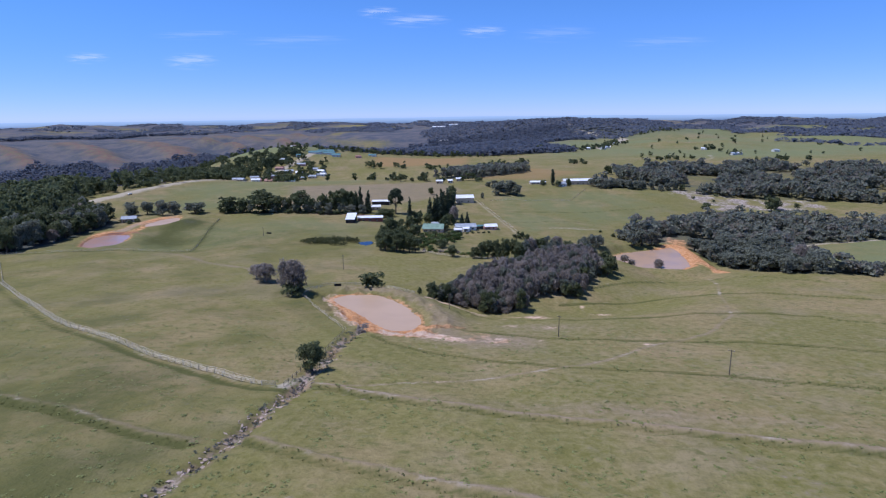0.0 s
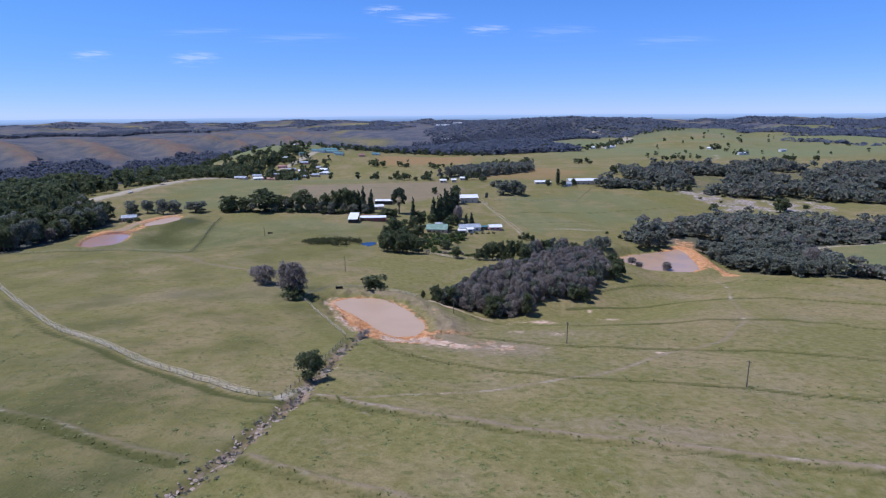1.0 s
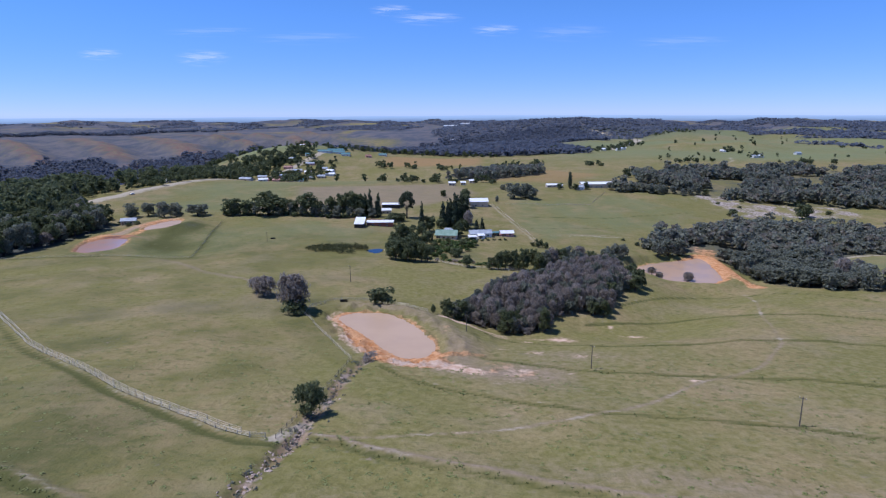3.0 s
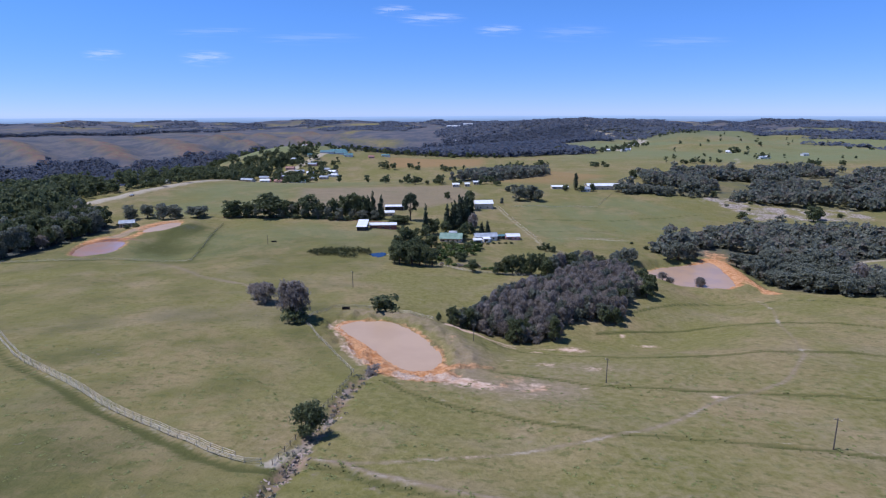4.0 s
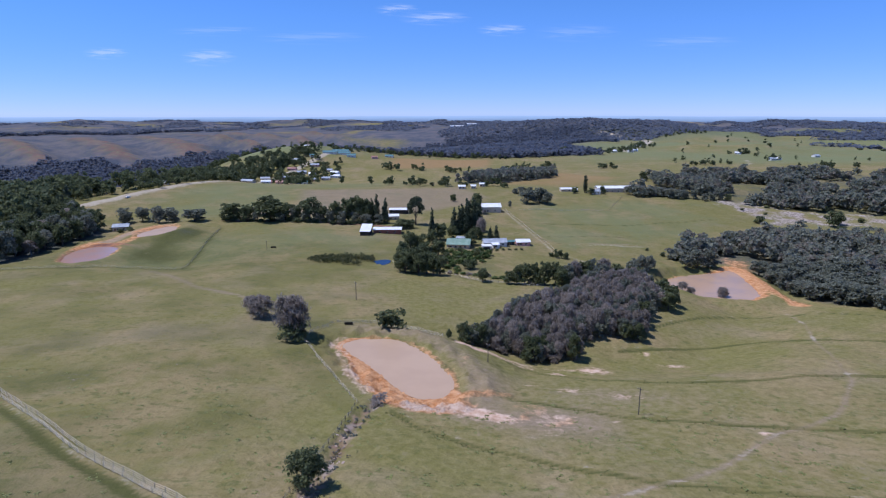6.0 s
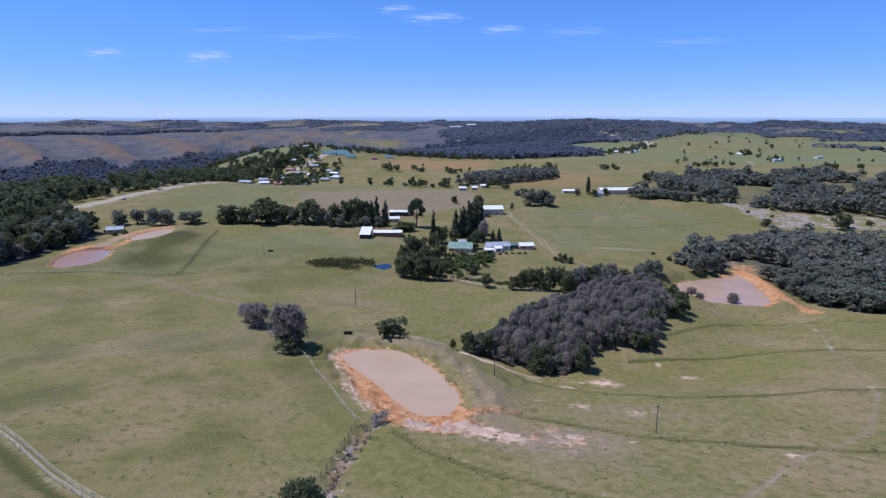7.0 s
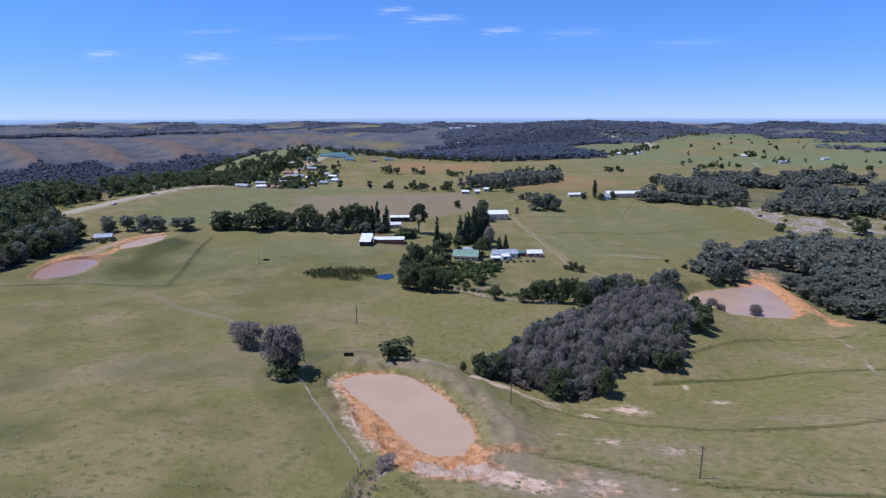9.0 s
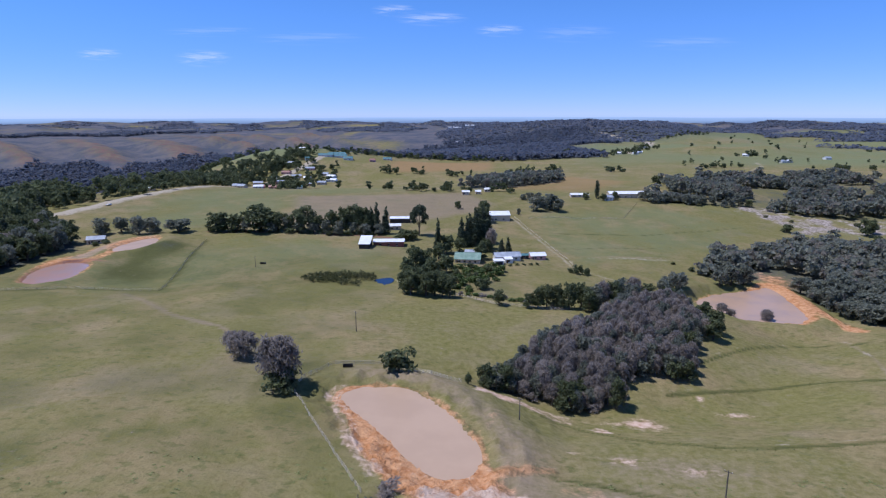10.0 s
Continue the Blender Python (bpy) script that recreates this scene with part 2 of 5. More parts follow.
def line_side(x, y, line):
    """Signed distance to a polyline, positive on its left."""
    d, s = np.full(np.shape(x), 1e9), np.zeros(np.shape(x))
    for (ax, ay), (bx, by) in zip(line[:-1], line[1:]):
        k = np.clip(((x - ax) * (bx - ax) + (y - ay) * (by - ay)) / ((bx - ax) ** 2 + (by - ay) ** 2), 0, 1)
        e = np.hypot(x - ax - k * (bx - ax), y - ay - k * (by - ay))
        c = np.sign((bx - ax) * (y - ay) - (by - ay) * (x - ax))
        s = np.where(e < d, c, s)
        d = np.minimum(d, e)
    return d * s


def inside_gap(x, y, ring):
    """Signed distance to a closed outline, negative inside."""
    ring = list(ring)
    d = line_gap(x, y, ring + ring[:1])
    odd = np.zeros(np.shape(x), bool)
    for (ax, ay), (bx, by) in zip(ring, ring[1:] + ring[:1]):
        if ay != by:
            odd ^= ((ay > y) != (by > y)) & (x < (bx - ax) * (y - ay) / (by - ay) + ax)
    return np.where(odd, -d, d)


def rounded(ring, times=2):
    """A closed outline with its corners cut round."""
    for _ in range(times):
        ring = [p for a, b in zip(ring, ring[1:] + ring[:1]) for p in
                ((0.75 * a[0] + 0.25 * b[0], 0.75 * a[1] + 0.25 * b[1]), (0.25 * a[0] + 0.75 * b[0], 0.25 * a[1] + 0.75 * b[1]))]
    return ring


def waves(x, y, size, seed, octaves=3):
    """Smooth unevenness from a few crossing waves, about -1 to 1."""
    rng, total, amount = np.random.RandomState(seed), 0, 0
    for o in range(octaves):
        for _ in range(5):
            a, p = rng.uniform(0, 2 * np.pi, 2)
            k = 2 * np.pi / (size / 2 ** o) * rng.uniform(0.6, 1.4)
            total = total + np.sin(k * (x * np.cos(a) + y * np.sin(a)) + p) / 2 ** o
        amount += 1.6 / 2 ** o
    return total / amount


HOLLOW = [(5, 252), (75, 256), (125, 320), (160, 400)]
VALLEY = [(-2600, 450), (-1000, 650), (-720, 950), (-620, 1300), (-280, 1720), (100, 1980), (420, 2150)]
POND_Z, DAM_Z, SMALL_Z, UPPER_Z = -8.3, -27.6, -10.6, -9.7
DIPS = ((-25, 200, -0.5), (0, 150, -1.5), (20, 220, -2.3), (45, 195, -0.9), (70, 262, -2.6), (30, 120, 0.4), (75, 175, -0.7), (165, 360, -2.4), (80, 230, 1.7), (-5, 215, -1.3))
SLOPE = (-14.89, -9.62, 23.16, -0.19, -7.23, -15.36, 0.83, 10.01, 1.84, -6.3, -3.72, 3.68, 10.06, -13.35, 4.98)


def farm_land(x, y):
    """The farm's slope: high behind, sinking to the hollow and level beyond."""
    u, v = np.clip(x, -330, 380) / 300, (np.clip(y, 40, 820) - 350) / 300
    z, n = 0, 0
    for i in range(5):
        for j in range(5 - i):
            z = z + SLOPE[n] * u ** i * v ** j
            n += 1
    z = z - 7 * np.exp(-(line_gap(x, y, HOLLOW) / 26) ** 2)
    for cx, cy, rise in DIPS:
        z = z + rise * np.exp(-((x - cx) ** 2 + (y - cy) ** 2) / 38 ** 2)
    return z - 4.5 * np.exp(-((x + 165) ** 2 + (y - 372) ** 2) / 35 ** 2)


def hill(x, y, cx, cy, wide, deep, high):
    return high * np.exp(-((x - cx) / wide) ** 2 - ((y - cy) / deep) ** 2)


def spurs(x, y):
    """Ridges that run down the valley's far side."""
    k = np.sin(2 * np.pi * (0.66 * x + 0.75 * y) / 200 + 1.3 * waves(x, y, 700, 5, 2))
    return 1.7 * (0.5 + 0.5 * k) ** 1.6 - 0.8 + 0.35 * waves(x, y, 150, 6, 2)


def far_land(x, y):
    """Valley, hills and the wide country behind the farm."""
    r = np.hypot(x, y)
    z = -10 + 6 * waves(x, y, 1500, 3) * smooth(900, 2000, r)
    v = line_side(x, y, VALLEY)
    z = z - 105 * np.exp(-(v / np.where(v > 0, 530 - 270 * smooth(-700, 0, x), 250)) ** 2) * smooth(700, -500, x)
    z = z + 17 * spurs(x, y) * np.exp(-((v - 680) / 210) ** 2) * smooth(-300, -600, x)
    z = z - 42 * smooth(-400, -600, x) * smooth(1100, 800, y)
    z = z + hill(x, y, -330, 1080, 170, 150, 36)
    z = z + hill(x, y, 430, 2600, 520, 330, 42) + hill(x, y, 60, 3000, 300, 300, 20)
    z = z + hill(x, y, 2300, 3100, 700, 350, 34) + hill(x, y, 1000, 2300, 500, 300, 8) + hill(x, y, 1750, 2250, 500, 260, 20) + 7 * waves(x, y, 520, 9, 3) * smooth(250, 500, x) * smooth(1000, 1400, y)
    z = z + hill(x, y, -1500, 2350, 900, 350, 6)
    z = z + (11 + 17 * waves(x, y, 1000, 8, 4)) * smooth(2500, 3900, r)
    return z


def base_land(x, y):
    out = np.maximum(np.maximum(smooth(265, 470, -x), smooth(380, 680, x)), np.maximum(smooth(700, 1050, y), smooth(-40, 200, -y)))
    return farm_land(x, y) * (1 - out) + far_land(x, y) * out


# outlines and lines on the land
POND = rounded([(-46, 239), (-42, 244), (-31, 245), (-24, 242), (-16, 232), (-10, 221), (-7, 212), (-8, 203), (-13, 201), (-18, 202), (-23, 207), (-30, 218), (-37, 227), (-43, 234)], 1)
DAM = rounded([(104, 376), (112, 392), (126, 402), (149, 409), (162, 418), (158, 385), (152, 355), (130, 358), (117, 364)], 1)
SMALL_DAM = rounded([(-224, 357), (-232, 378), (-229, 395), (-212, 396), (-205, 373), (-206, 361), (-214, 353)], 1)
DRY_DAM = rounded([(-214, 418), (-220, 430), (-217, 448), (-211, 460), (-203, 452), (-200, 432), (-206, 420)], 1)
REED_POOL = rounded([(-59, 368), (-56, 376), (-47, 381), (-45, 372), (-52, 362)], 1)
FENCE_CURVE = [(-240, 310), (-198, 256), (-156, 215), (-128, 189), (-110, 176), (-82, 156), (-65, 146), (-52, 138), (-42, 133), (-36, 133)]
FENCE_BEND = [(-36, 133), (-35, 145), (-34, 158), (-32, 173), (-31, 189), (-42, 209), (-58, 238)]
FENCE_POND = [(-58, 238), (-57, 247), (-52, 260), (-32, 261), (-21, 253), (-9, 251)]
BANKS = [
    [(-130, 133), (-97, 122), (-79, 115), (-63, 108), (-53, 104), (-46, 102)],
    [(-34, 103), (-27, 99), (-20, 96), (-11, 93), (-1, 89), (8, 86), (15, 84), (40, 76)],
    [(-29, 135), (-23, 134), (-17, 130), (-1, 125), (14, 121), (28, 117), (45, 113), (60, 109), (75, 106), (86, 103), (130, 92)],
]
DITCHES = [
    [(-22, 186), (-16, 179), (-8, 174), (6, 168), (20, 161), (35, 156), (49, 155), (64, 153), (81, 152), (100, 146), (113, 140), (150, 125)],
    [(8, 204), (16, 202), (26, 198), (40, 192), (60, 189), (81, 188), (105, 186), (122, 181), (138, 175), (180, 150)],
    [(11, 243), (18, 241), (27, 234), (37, 227), (49, 222), (64, 221), (78, 223), (93, 225), (115, 230), (134, 230), (149, 226), (166, 213), (200, 190)],
    [(55, 268), (70, 271), (88, 279), (102, 281), (117, 281), (138, 278), (164, 271), (200, 255)],
    [(76, 294), (92, 307), (106, 318), (120, 326), (134, 330), (160, 326), (200, 306)],
]
FOOTPATH = [(-25, 136), (-12, 138), (-4, 140), (7, 144), (18, 148), (28, 152), (35, 156), (42, 160), (51, 166), (61, 175), (71, 184), (81, 189), (92, 196), (99, 204), (107, 215), (115, 226), (123, 248), (134, 279), (146, 308), (154, 340)]
TRACK = [(-166, 344), (-127, 308), (-100, 292), (-89, 279)]
GULLY = [(-26, 192), (-29, 180), (-30, 168), (-31, 156), (-32, 145), (-32, 137), (-34, 124), (-36, 114), (-37, 108), (-38, 100), (-40, 94), (-42, 88), (-43, 82), (-46, 70)]
DAM_FENCE = [(-260, 330), (-220, 339), (-198, 346), (-154, 355), (-159, 373), (-175, 457)]
ROAD = [(-340, 430), (-321, 531), (-312, 584), (-301, 648), (-290, 740), (-266, 830), (-246, 930), (-225, 1010)]
FARM_LANE = [(28, 562), (43, 483), (52, 428), (70, 400)]
FAR_ROAD = [(330, 1330), (359, 1409), (457, 1638), (565, 1969), (560, 2109), (480, 2250)]


def pond_bed(z, x, y, ring, level, bank, wall):
    """Sinks a pond into the land: a bed below its level, a shore, and a wall where the land lies lower."""
    d = inside_gap(x, y, ring) + 0.6 * waves(x, y, 8, 33)
    crest = level + wall - 0.45 * np.logaddexp(0, (d - 9) / 2.5) * 2.5
    outer = 0.5 * (z + crest + np.sqrt((z - crest) ** 2 + 0.8))
    k = smooth(0, bank, d)
    shore = level + 0.06 * (1 - k) + (outer - level) * k
    return np.where(d < 0, level - np.minimum(1.5, -0.35 * d), np.where(d < 3, np.maximum(shore, level + 0.02 * d), shore)), d


def land(x, y):
    """The height of the ground, with ponds, banks, ditches and the washed-out gully."""
    x, y = np.asarray(x, float), np.asarray(y, float)
    z = base_land(x, y)
    near = smooth(700, 400, np.hypot(x, y - 150))
    z = z + 0.35 * waves(x, y, 45, 21) * near + 0.10 * waves(x, y, 9, 22) * near
    z, d = pond_bed(z, x, y, POND, POND_Z, 11, 1.5)
    z = z + np.where((d > 0) & (d < 13), 0.85 * np.sin(d / 13 * np.pi) * waves(x, y, 5, 31, 4), 0)
    # rain-cut runnels in the bare bank
    run = np.maximum(0, np.cos(2 * np.pi * (0.61 * x - 0.79 * y + 1.2 * waves(x, y, 9, 32)) / 3.7)) ** 2
    z = z - np.where((d > 1) & (d < 15) & (0.79 * x + 0.61 * y < 112), 0.8 * np.sin(np.clip((d - 1) / 14, 0, 1) * np.pi) * run, 0)
    z, d = pond_bed(z, x, y, DAM, DAM_Z, 7, 1.6)
    z, d = pond_bed(z, x, y, DRY_DAM, UPPER_Z, 5, 1.0)
    z = z + 1.2 * np.exp(-((d - 9) / 5) ** 2) * smooth(-216, -206, x) + 2.4 * np.exp(-((x + 187) / 9) ** 2 - ((y - 424) / 20) ** 2)
    z, d = pond_bed(z, x, y, SMALL_DAM, SMALL_Z, 4, 1.0)
    z = z - 0.4 * smooth(2, -1, inside_gap(x, y, REED_POOL))
    for bank in BANKS:
        s = line_side(x, y, bank)
        z = z + 0.55 * np.exp(-((s - 0.8) / 1.1) ** 2) - 0.45 * np.exp(-((s + 1.4) / 1.0) ** 2)
    for ditch in DITCHES:
        s = line_side(x, y, ditch)
        z = z + 0.3 * np.exp(-((s - 0.9) / 0.8) ** 2) - 0.35 * np.exp(-((s + 0.3) / 0.7) ** 2)
    s = line_side(x, y, FENCE_CURVE)
    z = z + 0.25 * np.exp(-((s - 0.4) / 1.2) ** 2) - 0.3 * np.exp(-((s + 2.3) / 0.9) ** 2)
    s = line_gap(x, y, GULLY)
    z = z - (0.9 + 0.5 * waves(x, y, 7, 41)) * np.exp(-(s / (1.5 + 0.5 * waves(x, y, 12, 42))) ** 2)
    s = line_gap(x, y, ROAD)
    return z + 0.6 * smooth(9, 4, s)

# ---- mesh helpers ----
def mesh_object(name, verts, faces, material, parent=None, label="", smooth_faces=False):
    me = bpy.data.meshes.new(name)
    me.from_pydata(verts if isinstance(verts, list) else verts.tolist(), [], faces if isinstance(faces, list) else faces.tolist())
    me.materials.append(material)
    if smooth_faces:
        me.polygons.foreach_set("use_smooth", [True] * len(me.polygons))
    ob = new(name, me)
    ob.parent = parent
    return tagged(ob, label) if label else ob


def part(name, bm, material, parent, label=""):
    """Links a bmesh as one mesh object under a thing or a part."""
    me = bpy.data.meshes.new(name)
    bm.to_mesh(me)
    bm.free()
    me.materials.append(material)
    ob = new(name, me)
    ob.parent = parent
    return tagged(ob, label) if label else ob


def box(bm, x0, x1, y0, y1, z0, z1):
    v = [bm.verts.new(p) for p in ((x0, y0, z0), (x1, y0, z0), (x1, y1, z0), (x0, y1, z0), (x0, y0, z1), (x1, y0, z1), (x1, y1, z1), (x0, y1, z1))]
    for f in ((3, 2, 1, 0), (4, 5, 6, 7), (0, 1, 5, 4), (1, 2, 6, 5), (2, 3, 7, 6), (3, 0, 4, 7)):
        bm.faces.new([v[i] for i in f])
    return bm


def tube(verts, faces, a, b, ra, rb, sides=5):
    """Adds a tapered limb from a to b."""
    a, b = Vector(a), Vector(b)
    q = (b - a).to_track_quat("Z", "Y")
    n = len(verts)
    for p, r in ((a, ra), (b, rb)):
        for k in range(sides):
            t = 2 * math.pi * k / sides
            verts.append(tuple(p + q @ Vector((r * math.cos(t), r * math.sin(t), 0))))
    for k in range(sides):
        m = (k + 1) % sides
        faces.append((n + k, n + m, n + sides + m, n + sides + k))
    faces.append(tuple(n + sides + k for k in range(sides)))


def inside(x, y, ring):
    return inside_gap(x, y, ring) < 0


# ---- the ground: one sheet to the horizon ----
def spread(start, step, grow, end):
    out, p = [], start
    while abs(p) < abs(end):
        p += math.copysign(step, end)
        out.append(p)
        step *= grow
    return out


gx = np.array(sorted(spread(-262, 2.4, 1.045, -4600) + list(np.arange(-262, -110, 2.2)) + list(np.arange(-110, 150, 1.1)) + list(np.arange(150, 264, 2.2)) + spread(264, 2.4, 1.045, 4600)))
gy = np.array(sorted([60 - p for p in spread(0, 4, 1.15, 900)] + list(np.arange(60, 285, 1.1)) + list(np.arange(285, 500, 2.2)) + spread(500, 2.4, 1.024, 4850)))
GX, GY = np.meshgrid(gx, gy)
GZ = land(GX, GY)


def high(x, y):
    """The height of the ground sheet at one place."""
    i, j = min(max(int(np.searchsorted(gx, x)) - 1, 0), len(gx) - 2), min(max(int(np.searchsorted(gy, y)) - 1, 0), len(gy) - 2)
    u, v = (x - gx[i]) / (gx[i + 1] - gx[i]), (y - gy[j]) / (gy[j + 1] - gy[j])
    return float((GZ[j, i] * (1 - u) + GZ[j, i + 1] * u) * (1 - v) + (GZ[j + 1, i] * (1 - u) + GZ[j + 1, i + 1] * u) * v)


# what covers the ground where
V_FIELD = [(-185, 500), (-150, 560), (-170, 650), (-10, 680), (20, 620), (0, 575), (-60, 520)]
CLEARING = [(226, 345), (238, 412), (320, 424), (430, 424), (430, 312), (262, 314)]
R_WOOD = [(128, 425), (168, 424), (174, 372), (177, 346), (197, 328), (300, 300), (420, 330), (420, 470), (290, 480), (255, 520), (215, 500), (150, 462)]
UP_WOOD = [(150, 645), (215, 640), (300, 605), (420, 560), (700, 500), (900, 640), (760, 840), (420, 830), (300, 800), (215, 770), (205, 720)]
L_WOOD = [(-500, 260), (-330, 290), (-268, 322), (-248, 350), (-244, 430), (-262, 452), (-296, 486), (-345, 520), (-420, 700), (-600, 760), (-900, 500)]
COPSE = [(-8, 254), (0, 259), (13, 256), (23, 252), (30, 256), (38, 255), (41, 270), (53, 275), (64, 274), (69, 284), (74, 298), (88, 320), (93, 338), (86, 356), (68, 360), (57, 344), (44, 320), (20, 294)]
MID_WOOD = [(-12, 720), (20, 706), (60, 740), (105, 790), (112, 850), (30, 830)]


def soft(ring, edge):
    return smooth(edge, -edge, inside_gap(GX, GY, ring))


def strip(line, half, edge):
    return smooth(half + edge, max(half - edge, 0), line_gap(GX, GY, line))


def blot(x, y, wide, deep, turn=0.0):
    c, s = math.cos(radians(turn)), math.sin(radians(turn))
    u, v = (GX - x) * c + (GY - y) * s, -(GX - x) * s + (GY - y) * c
    return np.exp(-(u / wide) ** 2 - (v / deep) ** 2)


R = np.hypot(GX, GY)
valley = line_side(GX, GY, VALLEY)
west = smooth(-380, -560, GX)
tree_line = 330 + 150 * smooth(-850, -980, GX) + 40 * waves(GX, GY, 300, 16)
slope_bare = smooth(-40, 40, valley - tree_line) * smooth(1150, 950, valley) * west
# spur crests: bare brown, with lit ridges and shaded gullies put into colour
slope_crest = slope_bare * np.clip(0.95 * spurs(GX, GY) + 0.35, 0, 1)
far_field = smooth(0.25, 0.6, waves(GX, GY, 430, 27, 3)) * smooth(2300, 2700, GY)
pd, dd, sd = inside_gap(GX, GY, POND), inside_gap(GX, GY, DAM), inside_gap(GX, GY, SMALL_DAM)
left_bank = smooth(-15, 0, -((GX + 30) * 0.79 + (GY - 217) * 0.61))
bank_wide = 2.0 + 8.0 * smooth(236, 206, GY) + 4.5 * smooth(204, 186, GY)
bank_d = pd / bank_wide
soil = smooth(1.1, 0.85, bank_d) * left_bank * 0.80 + 0.5 * smooth(3.2, 1.0, pd) + 0.25 * blot(-8, 196, 9, 3, 4) + 0.58 * strip([(-14, 197), (-4, 203), (8, 206)], 2.4, 2.2)
soil = soil + 0.62 * smooth(7, 3, dd) * smooth(135, 155, GX) + 0.62 * blot(170, 424, 11, 15) + 0.45 * smooth(2.5, 0.5, dd)
soil = soil + np.clip(0.30 + 0.14 * waves(GX, GY, 9, 61), 0, 1) * blot(13, 188, 16, 9, 10) + 0.3 * blot(10, 198, 9, 3, 10)
soil = soil + 0.46 * smooth(5.5, 2, sd) + 0.50 * smooth(7, 3, inside_gap(GX, GY, DRY_DAM)) * smooth(-198, -206, GX) + 0.5 * strip([(-229, 396), (-217, 404), (-211, 416)], 5, 3) + 0.4 * strip([(-235, 388), (-231, 425), (-221, 458)], 5, 3) + 0.5 * strip([(-226, 399), (-207, 399)], 1.5, 1.5) + 0.34 * blot(20, 233, 5, 2, -30) + 0.34 * blot(-3, 229, 2, 12, -20) + 0.75 * strip([(164, 416), (165, 398), (164, 370), (166, 345)], 4.0, 2.5)
clay = 0.50 * smooth(3.0, 1.5, np.abs(pd - bank_wide)) * left_bank * smooth(192, 200, GY) + 0.80 * strip([(-18, 191), (-7, 193), (5, 188)], 3.6, 3.4) + 0.5 * blot(27, 214, 5, 2.4, -14) + 0.42 * blot(42, 208, 6, 3, -10) + 0.34 * blot(18, 190, 12, 8, 12) + 0.4 * blot(16, 218, 4, 2, 0) + 0.2 * blot(16, 178, 9, 5, 12) + 0.4 * blot(35, 190, 2.5, 1.2)
clay = clay + 0.66 * blot(42, 245, 5, 7, 20) + 0.5 * blot(73, 257, 9, 2.2, 0) + 0.5 * blot(65, 267, 2, 2) + 0.36 * strip([(-4, 252), (10, 251), (24, 246), (38, 245)], 2, 2.5) + 0.45 * blot(1, 142, 8, 0.8, 20) + 0.62 * blot(68, 184, 2.6, 1.1, 25) + (0.40 + 0.22 * waves(GX, GY, 10, 62)) * strip([(-6, 251), (6, 248), (18, 243), (30, 236)], 2.2, 3.0)
dry = 0.72 * soft(V_FIELD, 10) + 0.5 * strip(FOOTPATH, 0.8, 0.8) + 0.8 * strip(TRACK, 1.5, 1.2) + 0.42 * blot(-110, 235, 60, 14, 25) + 0.36 * blot(45, 122, 50, 5, -8)
dry = dry + 0.62 * blot(17, 189, 20, 12, 10) + 0.3 * blot(40, 210, 24, 7, -10) + 0.55 * smooth(22, 10, pd) * smooth(2, 6, pd) * (1 - left_bank) + 0.35 * blot(-48, 300, 30, 10) + 0.35 * blot(-40, 145, 6, 12) + 0.45 * blot(-80, 262, 10, 12)
dry = dry + 0.5 * soft(COPSE, 3) + 0.30 * slope_crest + 0.4 * far_field * smooth(-0.2, 0.4, waves(GX, GY, 300, 28)) + 0.45 * blot(-75, 440, 60, 16) + 0.5 * smooth(0.0, 0.5, waves(GX, GY, 380, 30, 3)) * smooth(500, 700, GX) * smooth(1350, 1700, GY) + 0.35 * blot(5, 188, 12, 5) + 0.3 * blot(-22, 112, 12, 5)
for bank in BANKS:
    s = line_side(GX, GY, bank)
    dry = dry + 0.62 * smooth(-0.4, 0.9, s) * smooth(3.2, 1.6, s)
road = np.zeros_like(GX)
lush = 0.24 * smooth(310, 400, GY) * smooth(900, 700, GY) + (0.28 + 0.10 * waves(GX, GY, 40, 57)) * smooth(-20, -70, GX) * smooth(470, 330, GY) + (0.24 + 0.12 * waves(GX, GY, 30, 53)) * smooth(-10, -60, GX) * smooth(185, 125, GY) * (line_side(GX, GY, FENCE_CURVE) < 0)
dry = dry + 0.16 * smooth(-10, 40, GX) * smooth(250, 200, GY)
# near side of each bank: rank grass, its shadow side put into the colour
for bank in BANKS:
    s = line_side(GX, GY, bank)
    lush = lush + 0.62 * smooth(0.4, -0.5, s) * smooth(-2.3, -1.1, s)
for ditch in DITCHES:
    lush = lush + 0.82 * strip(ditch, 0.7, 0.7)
    road = road + (0.16 + 0.2 * waves(GX, GY, 14, 58)) * smooth(1.2, 0.4, np.abs(line_side(GX, GY, ditch) - 1.9))
s = line_side(GX, GY, FENCE_CURVE)
# ditch beside the fence: dark grass, with its shade put into the colour
lush = lush + 0.62 * smooth(-1.0, -2.0, s) * smooth(-3.8, -2.6, s) + 0.42 * strip(DAM_FENCE, 1.0, 0.8) + 0.24 * smooth(12, 9, np.abs(pd - 14)) * left_bank * smooth(-25, -35, GX)
lush = lush + 0.95 * blot(-187, 428, 9, 15) + 0.5 * blot(-191, 405, 5, 22, 0) + 0.36 * blot(-182, 385, 16, 14) + 0.4 * strip([(-13, 352), (4, 343), (34, 339)], 3, 3) + 0.35 * blot(-10, 372, 26, 14) + 0.4 * strip(GULLY, 2.0, 1.6)
lush = lush + 0.45 * strip([(40, 510), (120, 520), (210, 560)], 0.8, 0.8) + 0.45 * strip([(55, 470), (120, 486)], 0.5, 0.8)
